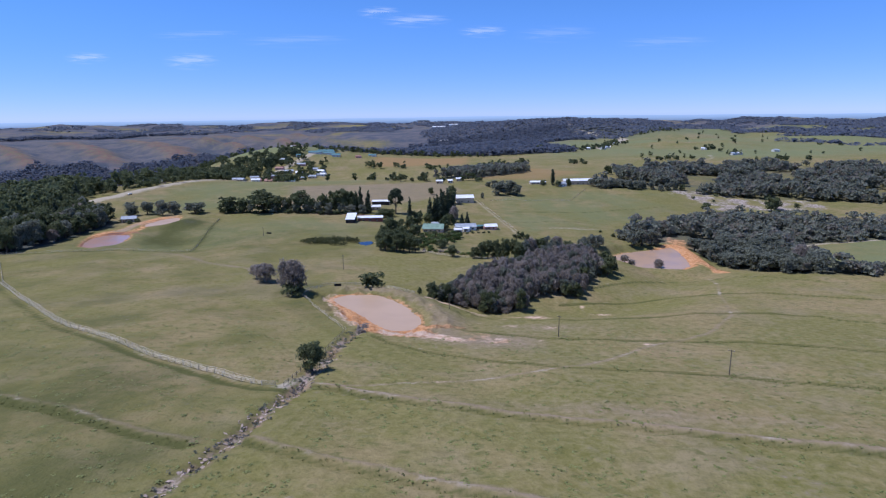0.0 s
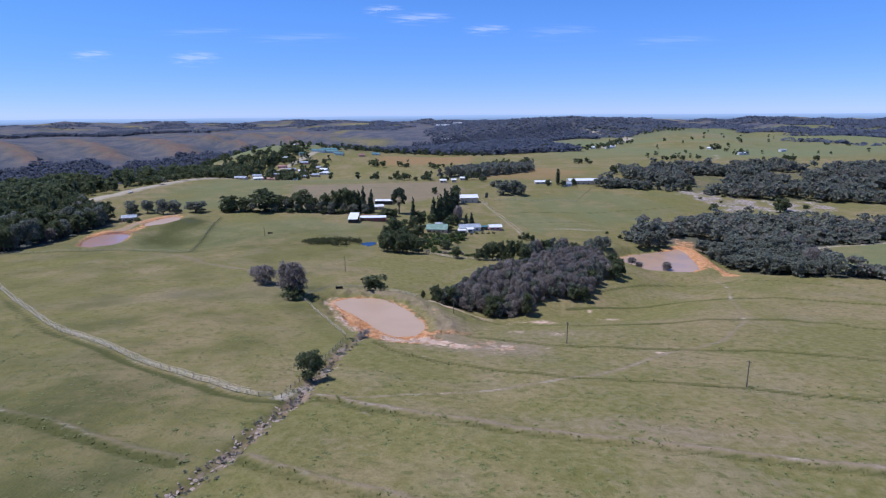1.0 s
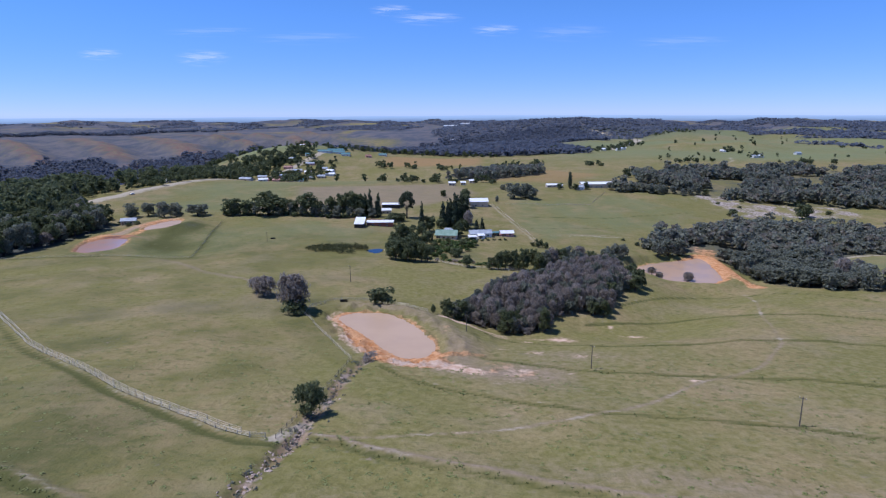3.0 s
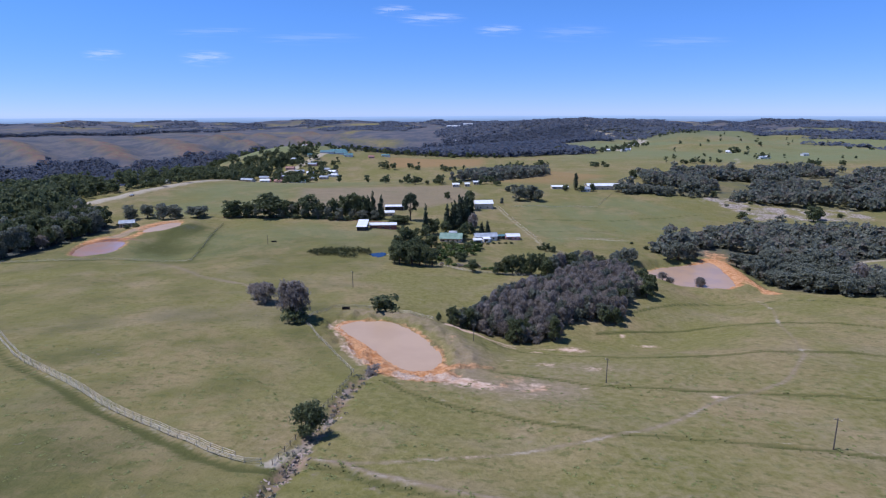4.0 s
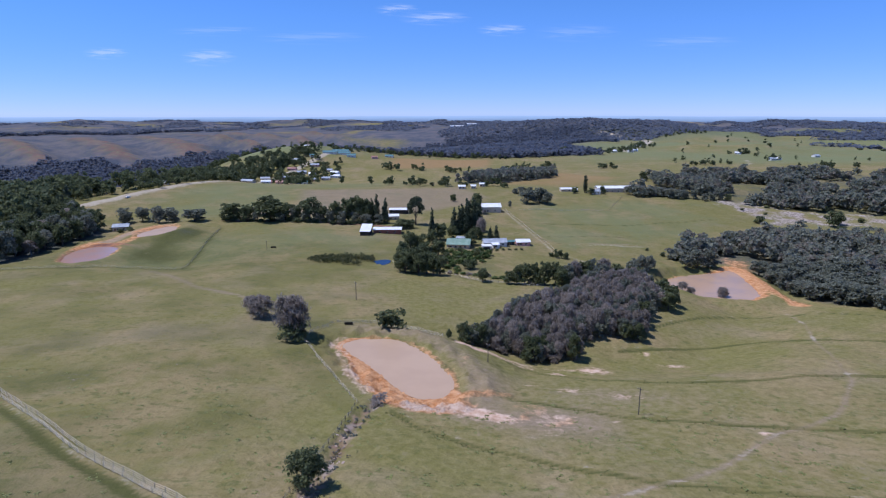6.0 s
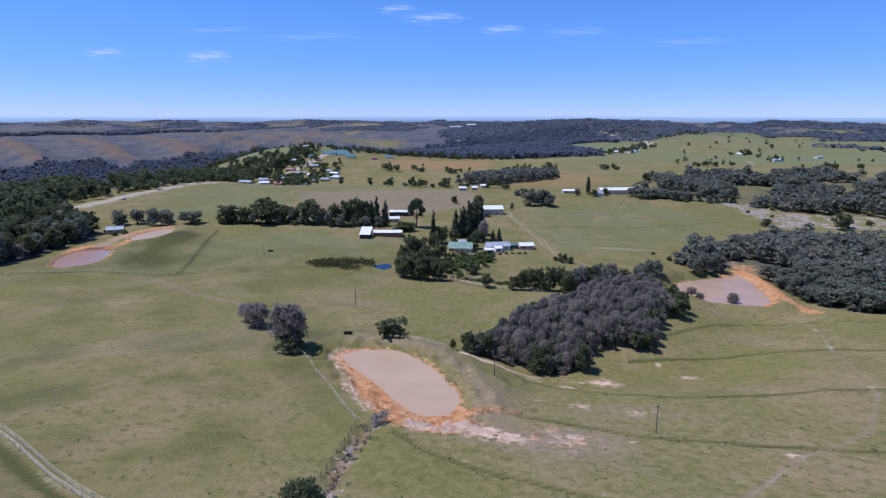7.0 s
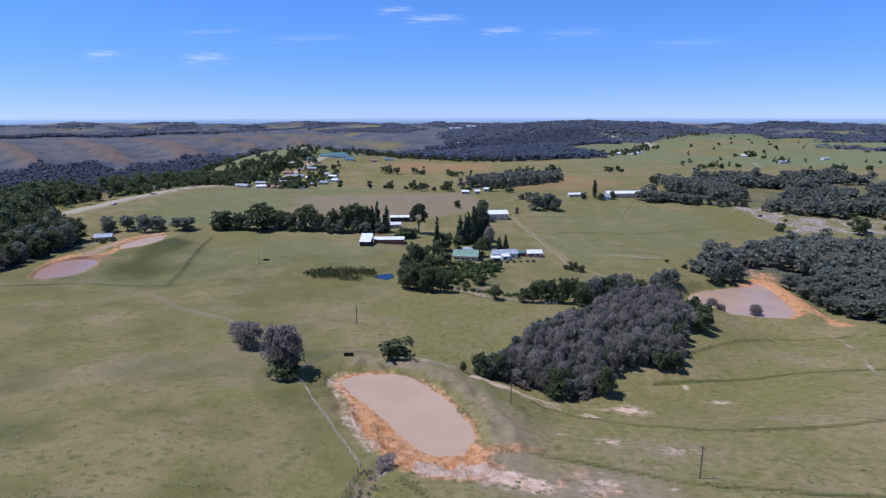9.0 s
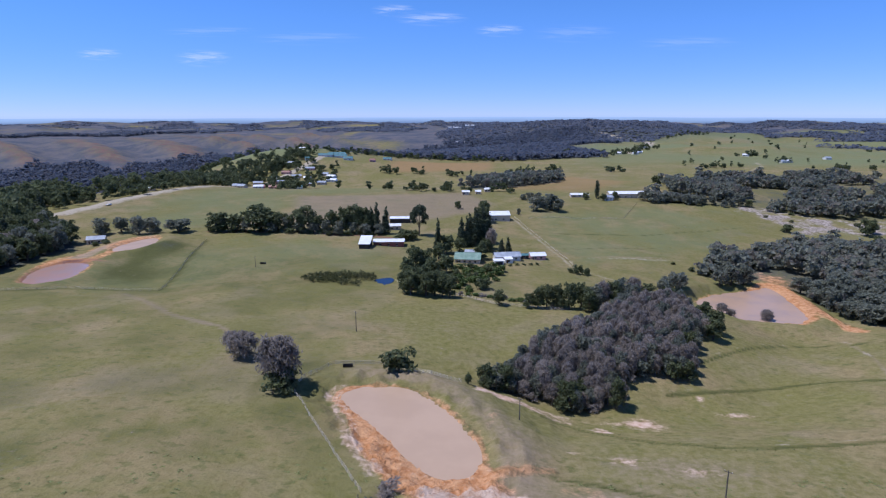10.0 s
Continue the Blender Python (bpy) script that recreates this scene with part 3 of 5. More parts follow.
road = road + 0.9 * strip(ROAD, 5.5, 2) + 0.46 * strip(FARM_LANE, 1.5, 1.2) + 0.9 * strip(FAR_ROAD, 14, 6) + (0.30 + 0.10 * waves(GX, GY, 18, 56)) * smooth(1.8, 0.3, np.abs(s + 0.3)) + 0.5 * strip([(380, 918), (443, 1010), (470, 1090)], 5, 3)
road = road + 0.55 * blot(95, 452, 34, 2.4, 8) + 0.4 * blot(150, 462, 3, 30, -20) + 0.45 * blot(30, 440, 14, 5) + 0.7 * strip([(236, 410), (280, 420), (330, 425)], 2.2, 2) + 0.62 * strip([(-31, 146), (-36, 134)], 1.4, 1)
for bank in BANKS:
    b = line_side(GX, GY, bank)
    road = road + (0.26 + 0.2 * waves(GX, GY, 16, 55)) * smooth(-0.3, 0.9, b) * smooth(2.6, 1.2, b)
rock = (0.52 + 0.38 * waves(GX, GY, 26, 54)) * soft([(228, 636), (260, 648), (282, 618), (312, 600), (356, 586), (356, 545), (290, 548), (252, 545), (246, 580)], 10) + (0.36 + 0.3 * waves(GX, GY, 14, 51)) * strip(GULLY, 1.6, 1.0)
bush = soft(R_WOOD, 6) * 0.6 * (1 - soft(CLEARING, 6)) + soft(UP_WOOD, 10) * 0.42 + soft(L_WOOD, 8) + soft(COPSE, 4) * 0.22 + 0.3 * blot(-187, 430, 8, 12) + soft(MID_WOOD, 8) * 0.8
VALLEY_WOOD = smooth(-620, -520, valley) * smooth(40, -40, valley - tree_line) * west * smooth(560, 660, GY)
VALLEY_WOOD = np.maximum(VALLEY_WOOD, smooth(-330, -250, valley) * smooth(330, 230, valley) * smooth(480, 400, GX) * smooth(1250, 1350, GY))
VALLEY_WOOD = np.maximum(VALLEY_WOOD, soft([(-420, 1230), (-250, 1170), (60, 1120), (260, 1230), (180, 1700), (-300, 1750)], 30))
RIGHT_WOOD = soft([(880, 2050), (1020, 1850), (1300, 1620), (1800, 1500), (2600, 1900), (3000, 2600), (1700, 2900), (1100, 2550)], 40) * smooth(-0.35, 0.1, waves(GX, GY, 420, 29, 3))
RIGHT_WOOD = np.maximum(RIGHT_WOOD, strip([(880, 1560), (960, 1500), (1090, 1440)], 24, 10))
VALLEY_WOOD = np.maximum(VALLEY_WOOD, soft([(-905, 1540), (-870, 1690), (-800, 1850), (-730, 2010), (-620, 2100), (-520, 1900), (-600, 1500)], 25))
VALLEY_WOOD = np.maximum(VALLEY_WOOD, smooth(40, 20, np.abs(valley - 1180 - 40 * waves(GX, GY, 500, 18))) * west)
FAR_WOOD = np.clip(RIGHT_WOOD + 1.15 * np.exp(-((GX - 420) / 560) ** 2 - ((GY - 2430) / 430) ** 2) + 1.1 * np.exp(-((GX - 2300) / 700) ** 2 - ((GY - 3000) / 300) ** 2)
                   + (0.26 + 0.75 * waves(GX, GY, 520, 12, 4)) * smooth(2400, 3000, GY), 0, 1.2)
# far ground and valley slopes under scrub, haze tint included
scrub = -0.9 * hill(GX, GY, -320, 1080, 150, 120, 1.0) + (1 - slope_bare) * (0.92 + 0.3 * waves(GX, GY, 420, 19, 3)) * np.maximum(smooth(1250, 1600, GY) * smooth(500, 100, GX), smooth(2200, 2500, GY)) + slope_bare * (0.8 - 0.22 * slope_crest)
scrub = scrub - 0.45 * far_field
bush = bush + VALLEY_WOOD + FAR_WOOD * smooth(1350, 1600, GY)
meadow = (0.10 + 0.14 * waves(GX, GY, 90, 60)) * smooth(300, 390, GY) * smooth(760, 640, GY) * smooth(-300, -250, GX) + 0.3 * far_field + 0.6 * smooth(900, 1100, GY) * smooth(60, 250, GX) * smooth(2700, 2200, GY) * (1 + 0.35 * waves(GX, GY, 500, 20)) + 0.42 * soft([(-290, 560), (-230, 500), (-190, 500), (-160, 560), (-175, 660), (-60, 690), (-110, 800), (-220, 860), (-270, 740)], 20) + 0.30 * soft([(-240, 330), (-150, 340), (-60, 380), (-60, 470), (-170, 475)], 30) + 0.55 * soft(CLEARING, 6) + 0.95 * hill(GX, GY, -320, 1080, 150, 120, 1.0) + 0.35 * soft([(40, 520), (60, 430), (150, 470), (225, 560), (150, 630), (50, 580)], 12)
road = road + (0.22 + 0.25 * waves(GX, GY, 25, 52)) * strip(FOOTPATH, 0.7, 0.6) + 0.45 * strip([(-314, 528), (-304, 580), (-293, 644), (-282, 730)], 2.5, 2)
pale = (0.42 + 0.2 * waves(GX, GY, 9, 59)) * strip(GULLY, 2.2, 1.8) + 0.42 * strip([(-14, 356), (4, 346), (34, 341)], 3, 3) + 0.75 * strip([(-227, 400), (-224, 430), (-214, 456)], 6, 4) + 0.3 * strip([(-224, 398), (-206, 398)], 2, 2) + 0.35 * blot(168, 428, 12, 16) + 0.42 * blot(-2, 190, 12, 5, 4) + 0.30 * blot(17, 186, 15, 9, 12) + 0.24 * blot(38, 210, 18, 6, -10) + 0.12 * smooth(18, 8, pd) * (1 - left_bank) + 0.5 * blot(90, 455, 36, 3, 8)
meadow = meadow + 0.7 * smooth(50, 25, np.abs(valley - 1085)) * west * smooth(-900, -1150, GX)
gold = 0.85 * soft([(-118, 930), (-125, 1040), (40, 1080), (30, 950)], 20) + 0.62 * soft([(30, 700), (120, 690), (190, 780), (110, 900), (0, 900)], 20)
red = 0.55 * smooth(4, 1, sd) * smooth(-206, -216, GX) + 0.5 * strip([(-229, 397), (-217, 401), (-206, 397)], 2.0, 1.5) + 0.30 * strip(GULLY, 2.4, 1.6) + 0.62 * strip([(-186, 481), (-120, 487), (-60, 478)], 2.6, 1.5) + 0.46 * slope_crest

verts = np.stack([GX, GY, GZ], -1).reshape(-1, 3)
ny, nx = GX.shape
idx = np.arange(nx * ny).reshape(ny, nx)
quads = np.stack([idx[:-1, :-1], idx[:-1, 1:], idx[1:, 1:], idx[1:, :-1]], -1).reshape(-1, 4)
me = bpy.data.meshes.new("ground")
me.vertices.add(len(verts))
me.vertices.foreach_set("co", verts.astype(np.float32).ravel())
me.loops.add(quads.size)
me.loops.foreach_set("vertex_index", quads.astype(np.int32).ravel())
me.polygons.add(len(quads))
me.polygons.foreach_set("loop_start", np.arange(0, quads.size, 4, dtype=np.int32))
me.polygons.foreach_set("loop_total", np.full(len(quads), 4, dtype=np.int32))
me.update(calc_edges=True)
me.polygons.foreach_set("use_smooth", np.ones(len(quads), dtype=bool))
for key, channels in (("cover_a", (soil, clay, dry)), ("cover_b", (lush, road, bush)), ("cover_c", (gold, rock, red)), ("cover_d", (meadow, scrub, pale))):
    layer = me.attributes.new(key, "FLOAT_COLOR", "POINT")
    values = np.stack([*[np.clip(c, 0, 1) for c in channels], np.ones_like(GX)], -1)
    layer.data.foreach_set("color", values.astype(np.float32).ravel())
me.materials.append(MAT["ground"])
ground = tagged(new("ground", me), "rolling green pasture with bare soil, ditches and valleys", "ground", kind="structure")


def water(name, ring, level, material, label):
    pts = rounded(ring, 2)
    cx, cy = sum(p[0] for p in pts) / len(pts), sum(p[1] for p in pts) / len(pts)
    bm = bmesh.new()
    rim = [bm.verts.new((cx + (x - cx) * 1.03, cy + (y - cy) * 1.03, level)) for x, y in pts]
    mid = bm.verts.new((cx, cy, level))
    for a, b in zip(rim, rim[1:] + rim[:1]):
        bm.faces.new((mid, a, b))
    ob = part(name, bm, material, None)
    return tagged(ob, label, "pond", kind="structure")


water("pond_water", POND, POND_Z, MAT["mud_water"], "muddy tan farm pond with eroded orange clay banks")
water("dam_water", DAM, DAM_Z, MAT["dam_water"], "brown farm dam with bare orange wall beside woodland")
water("small_dam_water", SMALL_DAM, SMALL_Z, MAT["red_water"], "small red-brown dam below bare soil")
water("upper_dam_water", DRY_DAM, UPPER_Z, MAT["upper_water"], "shallow grey-brown upper dam below bare soil")
water("reed_pool_water", REED_POOL, float(land(np.array([-52.0]), np.array([371.0]))[0]) + 0.15, MAT["pool_water"], "small dark blue pool beside reeds")

# ---- trees ----
def leaf_quads(rng, points, normals, size, slim=1.0, wild=0.7, upright=False):
    """One small leaf clump, a bent quad, at every point."""
    n = normals + rng.normal(0, wild, normals.shape)
    n /= np.linalg.norm(n, axis=1)[:, None]
    up = rng.normal(0, 1, n.shape)
    if upright:
        up = np.array([0, 0, 1.0]) + 0.28 * up
    u = np.cross(n, up)
    u /= np.linalg.norm(u, axis=1)[:, None]
    v = np.cross(n, u)
    s = size * rng.uniform(0.55, 1.3, (len(points), 1))
    k = s * 0.35 * n
    q = np.stack([points - s * u - slim * s * v - k, points + s * u - slim * s * v, points + s * u + slim * s * v - k, points - s * u + slim * s * v], 1)
    return q.reshape(-1, 3), np.arange(len(points) * 4).reshape(-1, 4)


def lobes_for(kind, rng):
    """Lobes of a crown one unit high and one wide: centre and radius of each."""
    if kind == "conifer":
        return [(0.05 * rng.normal(), 0.05 * rng.normal(), z, 0.40 * (1.04 - z) ** 0.85 + 0.03) for z in np.linspace(0.10, 0.97, 13)]
    if kind == "poplar":
        return [(0.1 * rng.normal(), 0.1 * rng.normal(), z, 0.42 - 0.4 * abs(z - 0.5) ** 1.5) for z in np.linspace(0.10, 0.95, 12)]
    if kind == "umbrella":
        return [(0.34 * math.cos(a), 0.34 * math.sin(a), z, r) for a, z, r in
                [(k * 2.4, 0.62 + 0.28 * (k % 4) / 3, 0.17) for k in range(10)]] + [(0, 0, 0.85, 0.27), (0.25, 0.1, 0.45, 0.13), (-0.26, -0.1, 0.5, 0.13)]
    if kind == "bush":
        return [(rng.uniform(-0.3, 0.3), rng.uniform(-0.3, 0.3), rng.uniform(0.15, 0.72), rng.uniform(0.16, 0.26)) for _ in range(15)]
    low = {"grey": 0.2, "broad": 0.13}[kind]
    out = [(0, 0, 0.72, 0.22), (0, 0, 0.45, 0.34)] if kind == "broad" else [(0, 0, 0.62, 0.30), (0.05, 0, 0.40, 0.32), (0.1, 0.08, 0.7, 0.2), (-0.1, -0.08, 0.7, 0.2)]
    for k in range(22 if kind == "broad" else 13):
        a, z = k * 2.4 + rng.uniform(-0.4, 0.4), rng.uniform(low, 0.86)
        r = 0.37 * (1 - ((z - 0.45) / 0.55) ** 2) ** 0.5 * rng.uniform(0.55, 1.05)
        out.append((r * math.cos(a), r * math.sin(a), z, rng.uniform(0.10, 0.19) * (0.8 if kind == "grey" else 1.0)))
    return out


def crown_mesh(kind, rng, h, w, count, size, slim, wild):
    lobes = np.array(lobes_for(kind, rng))
    weight = lobes[:, 3] ** 2
    pick = rng.choice(len(lobes), count, p=weight / weight.sum())
    d = rng.normal(0, 1, (count, 3))
    d /= np.linalg.norm(d, axis=1)[:, None]
    d[:, 2] = np.where(d[:, 2] < -0.5, -d[:, 2], d[:, 2])
    r = lobes[pick, 3] * ((0.25 + 1.15 * rng.uniform(0, 1, count)) if kind == "grey" else (0.38 + 0.85 * rng.uniform(0, 1, count) ** 0.8))
    if kind == "grey":
        # twigs between the boughs blur the outline
        loose = rng.uniform(0, 1, count) < 0.6
        g = d * (0.25 + 0.75 * rng.uniform(0, 1, count) ** 0.45)[:, None] * np.array([0.44, 0.44, 0.42]) + np.array([0, 0, 0.54])
        swell = 1 + 0.22 * np.sin(5 * np.arctan2(d[:, 1], d[:, 0]) + 7 * d[:, 2] + rng.uniform(0, 6))
        g[:, :2] *= swell[:, None]
    squeeze = {"conifer": 0.55, "poplar": 0.55, "grey": 0.95}.get(kind, 0.75)
    p = lobes[pick, :3] + d * r[:, None] * np.array([1, 1, squeeze])
    if kind == "grey":
        p = np.where(loose[:, None], g, p)
    p = p * np.array([w, w, h])
    p[:, 2] = np.maximum(p[:, 2], 0.02 * h)
    return leaf_quads(rng, p, d, size, slim, wild, kind == "grey"), lobes


LOOK = {
    # kind: shape, height, width, leaf clumps, clump size, slim, wildness, leaf, bark, label, category
    "field_tree": ("broad", 8.0, 7.5, 2600, 0.20, 0.8, 0.42, "leaf", "bark", "dark green bushy tree standing alone on pasture", "tree"),
    "green_tree": ("broad", 10.0, 8.0, 1500, 0.30, 0.8, 0.42, "leaf_wood", "bark", "dull green broadleaf tree of the woodland", "tree"),
    "dark_tree": ("broad", 14.0, 11.0, 1700, 0.38, 0.8, 0.42, "leaf", "bark", "large dark green tree with rounded crown", "tree"),
    "grey_tree": ("grey", 10.0, 7.0, 3000, 0.075, 5.5, 0.6, "leaf_grey", "bark_grey", "grey half-bare twiggy tree with thin foliage", "tree"),
    "conifer": ("conifer", 14.0, 5.0, 1100, 0.36, 0.6, 0.6, "leaf_pine", "bark", "dark green pointed conifer", "tree"),
    "umbrella_pine": ("umbrella", 18.0, 12.0, 2600, 0.45, 0.6, 0.7, "leaf_pine", "bark", "tall dark pine with open layered crown", "tree"),
    "poplar": ("poplar", 15.0, 4.5, 800, 0.36, 0.8, 0.7, "leaf_pine", "bark", "narrow upright dark green poplar", "tree"),
    "shrub": ("bush", 3.0, 4.0, 420, 0.22, 0.8, 0.42, "leaf_light", "bark", "light green garden shrub", "bush"),
    "dark_shrub": ("bush", 4.0, 5.0, 520, 0.26, 0.8, 0.42, "leaf", "bark", "dark green rounded bush", "bush"),
    "grey_shrub": ("bush", 3.0, 4.0, 420, 0.26, 0.4, 0.7, "leaf_grey", "bark_grey", "low grey twiggy shrub", "bush"),
    "yellow_shrub": ("bush", 4.0, 4.0, 420, 0.26, 0.8, 0.42, "leaf_yellow", "bark", "yellowish flowering garden tree", "bush"),
}
MODELS, USED = {}, {}


def model(kind, variant):
    """A tree with trunk, limbs and crown, built once."""
    shape, h, w, count, size, slim, wild, leaf, bark, label, category = LOOK[kind]
    rng = np.random.RandomState(sum(map(ord, kind)) + 97 * variant)
    (cv, cf), lobes = crown_mesh(shape, rng, h, w, count, size, slim, wild)
    top = tagged(new(kind), label, category)
    v, f = [], []
    r0 = 0.028 * h if shape != "bush" else 0.03 * h
    lean = rng.uniform(-0.03, 0.03, 2) * h
    fork = (lean[0], lean[1], (0.30 if shape in ("broad", "grey", "bush") else 0.75) * h)
    tube(v, f, (0, 0, -0.6), (0.3 * lean[0], 0.3 * lean[1], 0.12 * h), r0 * 1.25, r0, 7)
    tube(v, f, (0.3 * lean[0], 0.3 * lean[1], 0.12 * h), fork, r0, r0 * (0.75 if fork[2] < 0.5 * h else 0.35), 7)
    for x, y, z, r in (lobes[::1] if shape in ("broad", "grey", "bush", "umbrella") else lobes[2::3]):
        tip = (x * w * 0.92, y * w * 0.92, z * h)
        start = Vector(fork) if z * h > fork[2] else Vector((0.5 * lean[0], 0.5 * lean[1], 0.55 * z * h))
        mid = start.lerp(Vector(tip), 0.5) + Vector((0, 0, 0.04 * h))
        tube(v, f, start, mid, r0 * 0.45, r0 * 0.3, 4)
        tube(v, f, mid, tip, r0 * 0.3, r0 * 0.1, 4)
        if shape == "grey":
            for _ in range(5):
                end = Vector(tip) + Vector(rng.normal(0, 1, 3)) * r * w * 0.8 + Vector((0, 0, 0.05 * h))
                tube(v, f, mid.lerp(Vector(tip), 0.6), end, r0 * 0.14, r0 * 0.05, 3)
    mesh_object("trunk", v, f, MAT[bark], top)
    mesh_object("crown", cv, cf, MAT[leaf], top)
    return top


def plant(kind, x, y, h, w, group="", label="", variants=3):
    """Sets a tree or bush of that height and width on the ground."""
    n = USED.get(kind, 0)
    USED[kind] = n + 1
    variant = n % variants
    m = Matrix.Translation((x, y, high(x, y) - 0.1)) @ Matrix.Rotation(n * 2.39996 + 0.7 * variant, 4, "Z") @ Matrix.Diagonal((w / LOOK[kind][2], w / LOOK[kind][2], h / LOOK[kind][1], 1))
    if (kind, variant) not in MODELS:
        ob = MODELS[kind, variant] = model(kind, variant)
        ob.matrix_basis = m
    else:
        src = MODELS[kind, variant]
        keep = src.matrix_basis.copy()
        src.matrix_basis = Matrix.Identity(4)
        ob = copy_thing(src, m)
        src.matrix_basis = keep
        if "group" in ob.keys():
            del ob["group"]
        ob["label"] = LOOK[kind][9]
    return tagged(ob, label, group=group)


def scatter(ring, gap, seed, keep=None):
    """Uneven places about gap apart inside an outline."""
    rng = np.random.RandomState(seed)
    xs, ys = [p[0] for p in ring], [p[1] for p in ring]
    px, py = np.meshgrid(np.arange(min(xs), max(xs), gap), np.arange(min(ys), max(ys), gap * 0.87))
    px = px + (np.arange(px.shape[0]) % 2)[:, None] * gap / 2 + rng.uniform(-0.38, 0.38, px.shape) * gap
    py = py + rng.uniform(-0.38, 0.38, py.shape) * gap
    px, py = px.ravel(), py.ravel()
    ok = inside(px, py, ring)
    if keep is not None:
        ok &= keep(px, py)
    return np.stack([px[ok], py[ok]], -1)


def wood(name, spots, heights, widths, clumps, size, material, label, seed, wild=0.38, lift=0.0):
    """Many trees too far or dense to count, as one object."""
    rng = np.random.RandomState(seed)
    n = len(spots)
    z = land(spots[:, 0], spots[:, 1])
    lob = 14
    a, lz = rng.uniform(0, 2 * np.pi, (n, lob)), rng.uniform(0.2, 0.86, (n, lob))
    lr = 0.34 * np.sqrt(np.clip(1 - ((lz - 0.5) / 0.6) ** 2, 0.05, 1)) * rng.uniform(0.4, 1.0, (n, lob))
    pick = rng.randint(0, lob, (n, clumps))
    rows = np.arange(n)[:, None]
    d = rng.normal(0, 1, (n, clumps, 3))
    d /= np.linalg.norm(d, axis=2)[:, :, None]
    d[..., 2] = np.abs(d[..., 2]) * 0.9 - 0.15
    rad = 0.22 * rng.uniform(0.3, 1.3, (n, clumps))
    px = (lr * np.cos(a))[rows, pick] + d[..., 0] * rad
    py = (lr * np.sin(a))[rows, pick] + d[..., 1] * rad
    pz = lz[rows, pick] + d[..., 2] * rad * 0.7
    p = np.stack([spots[:, 0:1] + px * widths[:, None], spots[:, 1:2] + py * widths[:, None], z[:, None] + pz * heights[:, None]], -1)
    sizes = np.repeat((size * widths / widths.mean()), clumps)[:, None]
    d[..., 2] += lift
    v, f = leaf_quads(rng, p.reshape(-1, 3), d.reshape(-1, 3), sizes, 0.8, wild)
    ob = mesh_object(name, v, f, material)
    return tagged(ob, label, "woodland", kind="stuff")

# trees that stand alone in the pasture
plant("field_tree", -32.6, 147.6, 8.6, 7.4, label="dark green bushy tree beside the eroded gully", variants=1)
plant("grey_tree", -62, 240, 15.0, 13.5, label="tall grey half-bare tree beside a fence corner")
plant("dark_shrub", -61, 236, 7.5, 10.0, label="dark green bush at the foot of grey tree")
plant("grey_tree", -80, 261, 8.8, 11.0, label="spreading grey bare tree on pasture")
plant("grey_tree", -85.5, 266, 7.0, 7.0, label="small grey bare tree on pasture")
plant("dark_shrub", -30.5, 255.5, 7.6, 10.5, label="large dark green bush on the dam wall")
plant("grey_shrub", -26, 190.5, 3.2, 5.0, label="grey shrub at the gully head beside the fence")
plant("dark_shrub", -9.5, 253, 4.6, 2.4, label="narrow young tree beside the copse")

# the grey copse in the hollow
rng = np.random.RandomState(5)
for x, y in scatter(COPSE, 3.7, 11):
    edge = -float(inside_gap(np.array([x]), np.array([y]), COPSE)[0])
    if y > 345 or (y > 300 and x < 30 + (y - 300) * 0.3):
        kind = "green_tree" if rng.uniform() < 0.5 else "grey_tree"
    else:
        kind = "green_tree" if (edge < 5 and rng.uniform() < 0.5) or rng.uniform() < 0.2 else "grey_tree"
    plant(kind, x, y, rng.uniform(7.0, 11.0) * (0.8 if edge < 3 else 1), rng.uniform(3.8, 6.2), "trees of the copse", variants=4)
for x, y, h, w in ((20, 253.5, 10.5, 8.5), (35.5, 255.5, 11, 5.6), (24, 258, 9, 6), (-4, 257.5, 8.5, 6.5), (2, 260, 9.5, 6.5), (60, 276.5, 7.5, 6), (65, 277, 8, 6), (73, 300, 9, 6.5), (90, 318, 10, 8.5), (94, 326, 11, 9), (92, 334, 10, 9), (84, 356, 10, 8), (76, 362, 10, 9)):
    plant("dark_tree", x, y, h, w, "green trees at the edge of the copse", "dark green tree at the edge of grey copse")
for k, (x, y, h, w) in enumerate(((44, 338, 11, 8), (48, 343, 12, 8), (52, 348, 13, 8), (57, 352, 13, 9), (62, 357, 13, 9), (70, 363, 12, 9), (46, 349, 10, 7), (66, 352, 12, 8))):
    plant(("dark_tree", "green_tree", "grey_tree")[k % 3], x, y, h, w, "trees behind the copse")
for x, y in ((28, 253.5), (30, 255.5), (44, 273), (10, 257)):
    plant("grey_shrub", x, y, 3.5, 4.5, "bare shrubs at the edge of the copse")
# trees and bushes round the dam
for x, y, h, w in ((112, 362, 5.0, 6), (117, 363, 4.5, 5), (133, 361, 6.5, 6.5), (92, 382, 9, 8), (98, 388, 10, 8), (104, 394, 9, 8), (88, 374, 9, 8), (131, 410, 10, 9), (139, 414, 13, 12), (148, 418, 12, 11), (139, 425, 11, 10), (137, 436, 11, 10), (145, 432, 13, 12)):
    plant("grey_tree" if w < 7 else "green_tree", x, y, h, w, "trees round the dam")

# the wood beyond the dam
near_edge = lambda x, y: (x < 215) & (y < 415) & (inside_gap(x, y, DAM) > 5) & (np.hypot(x - 173, y - 424) > 18)
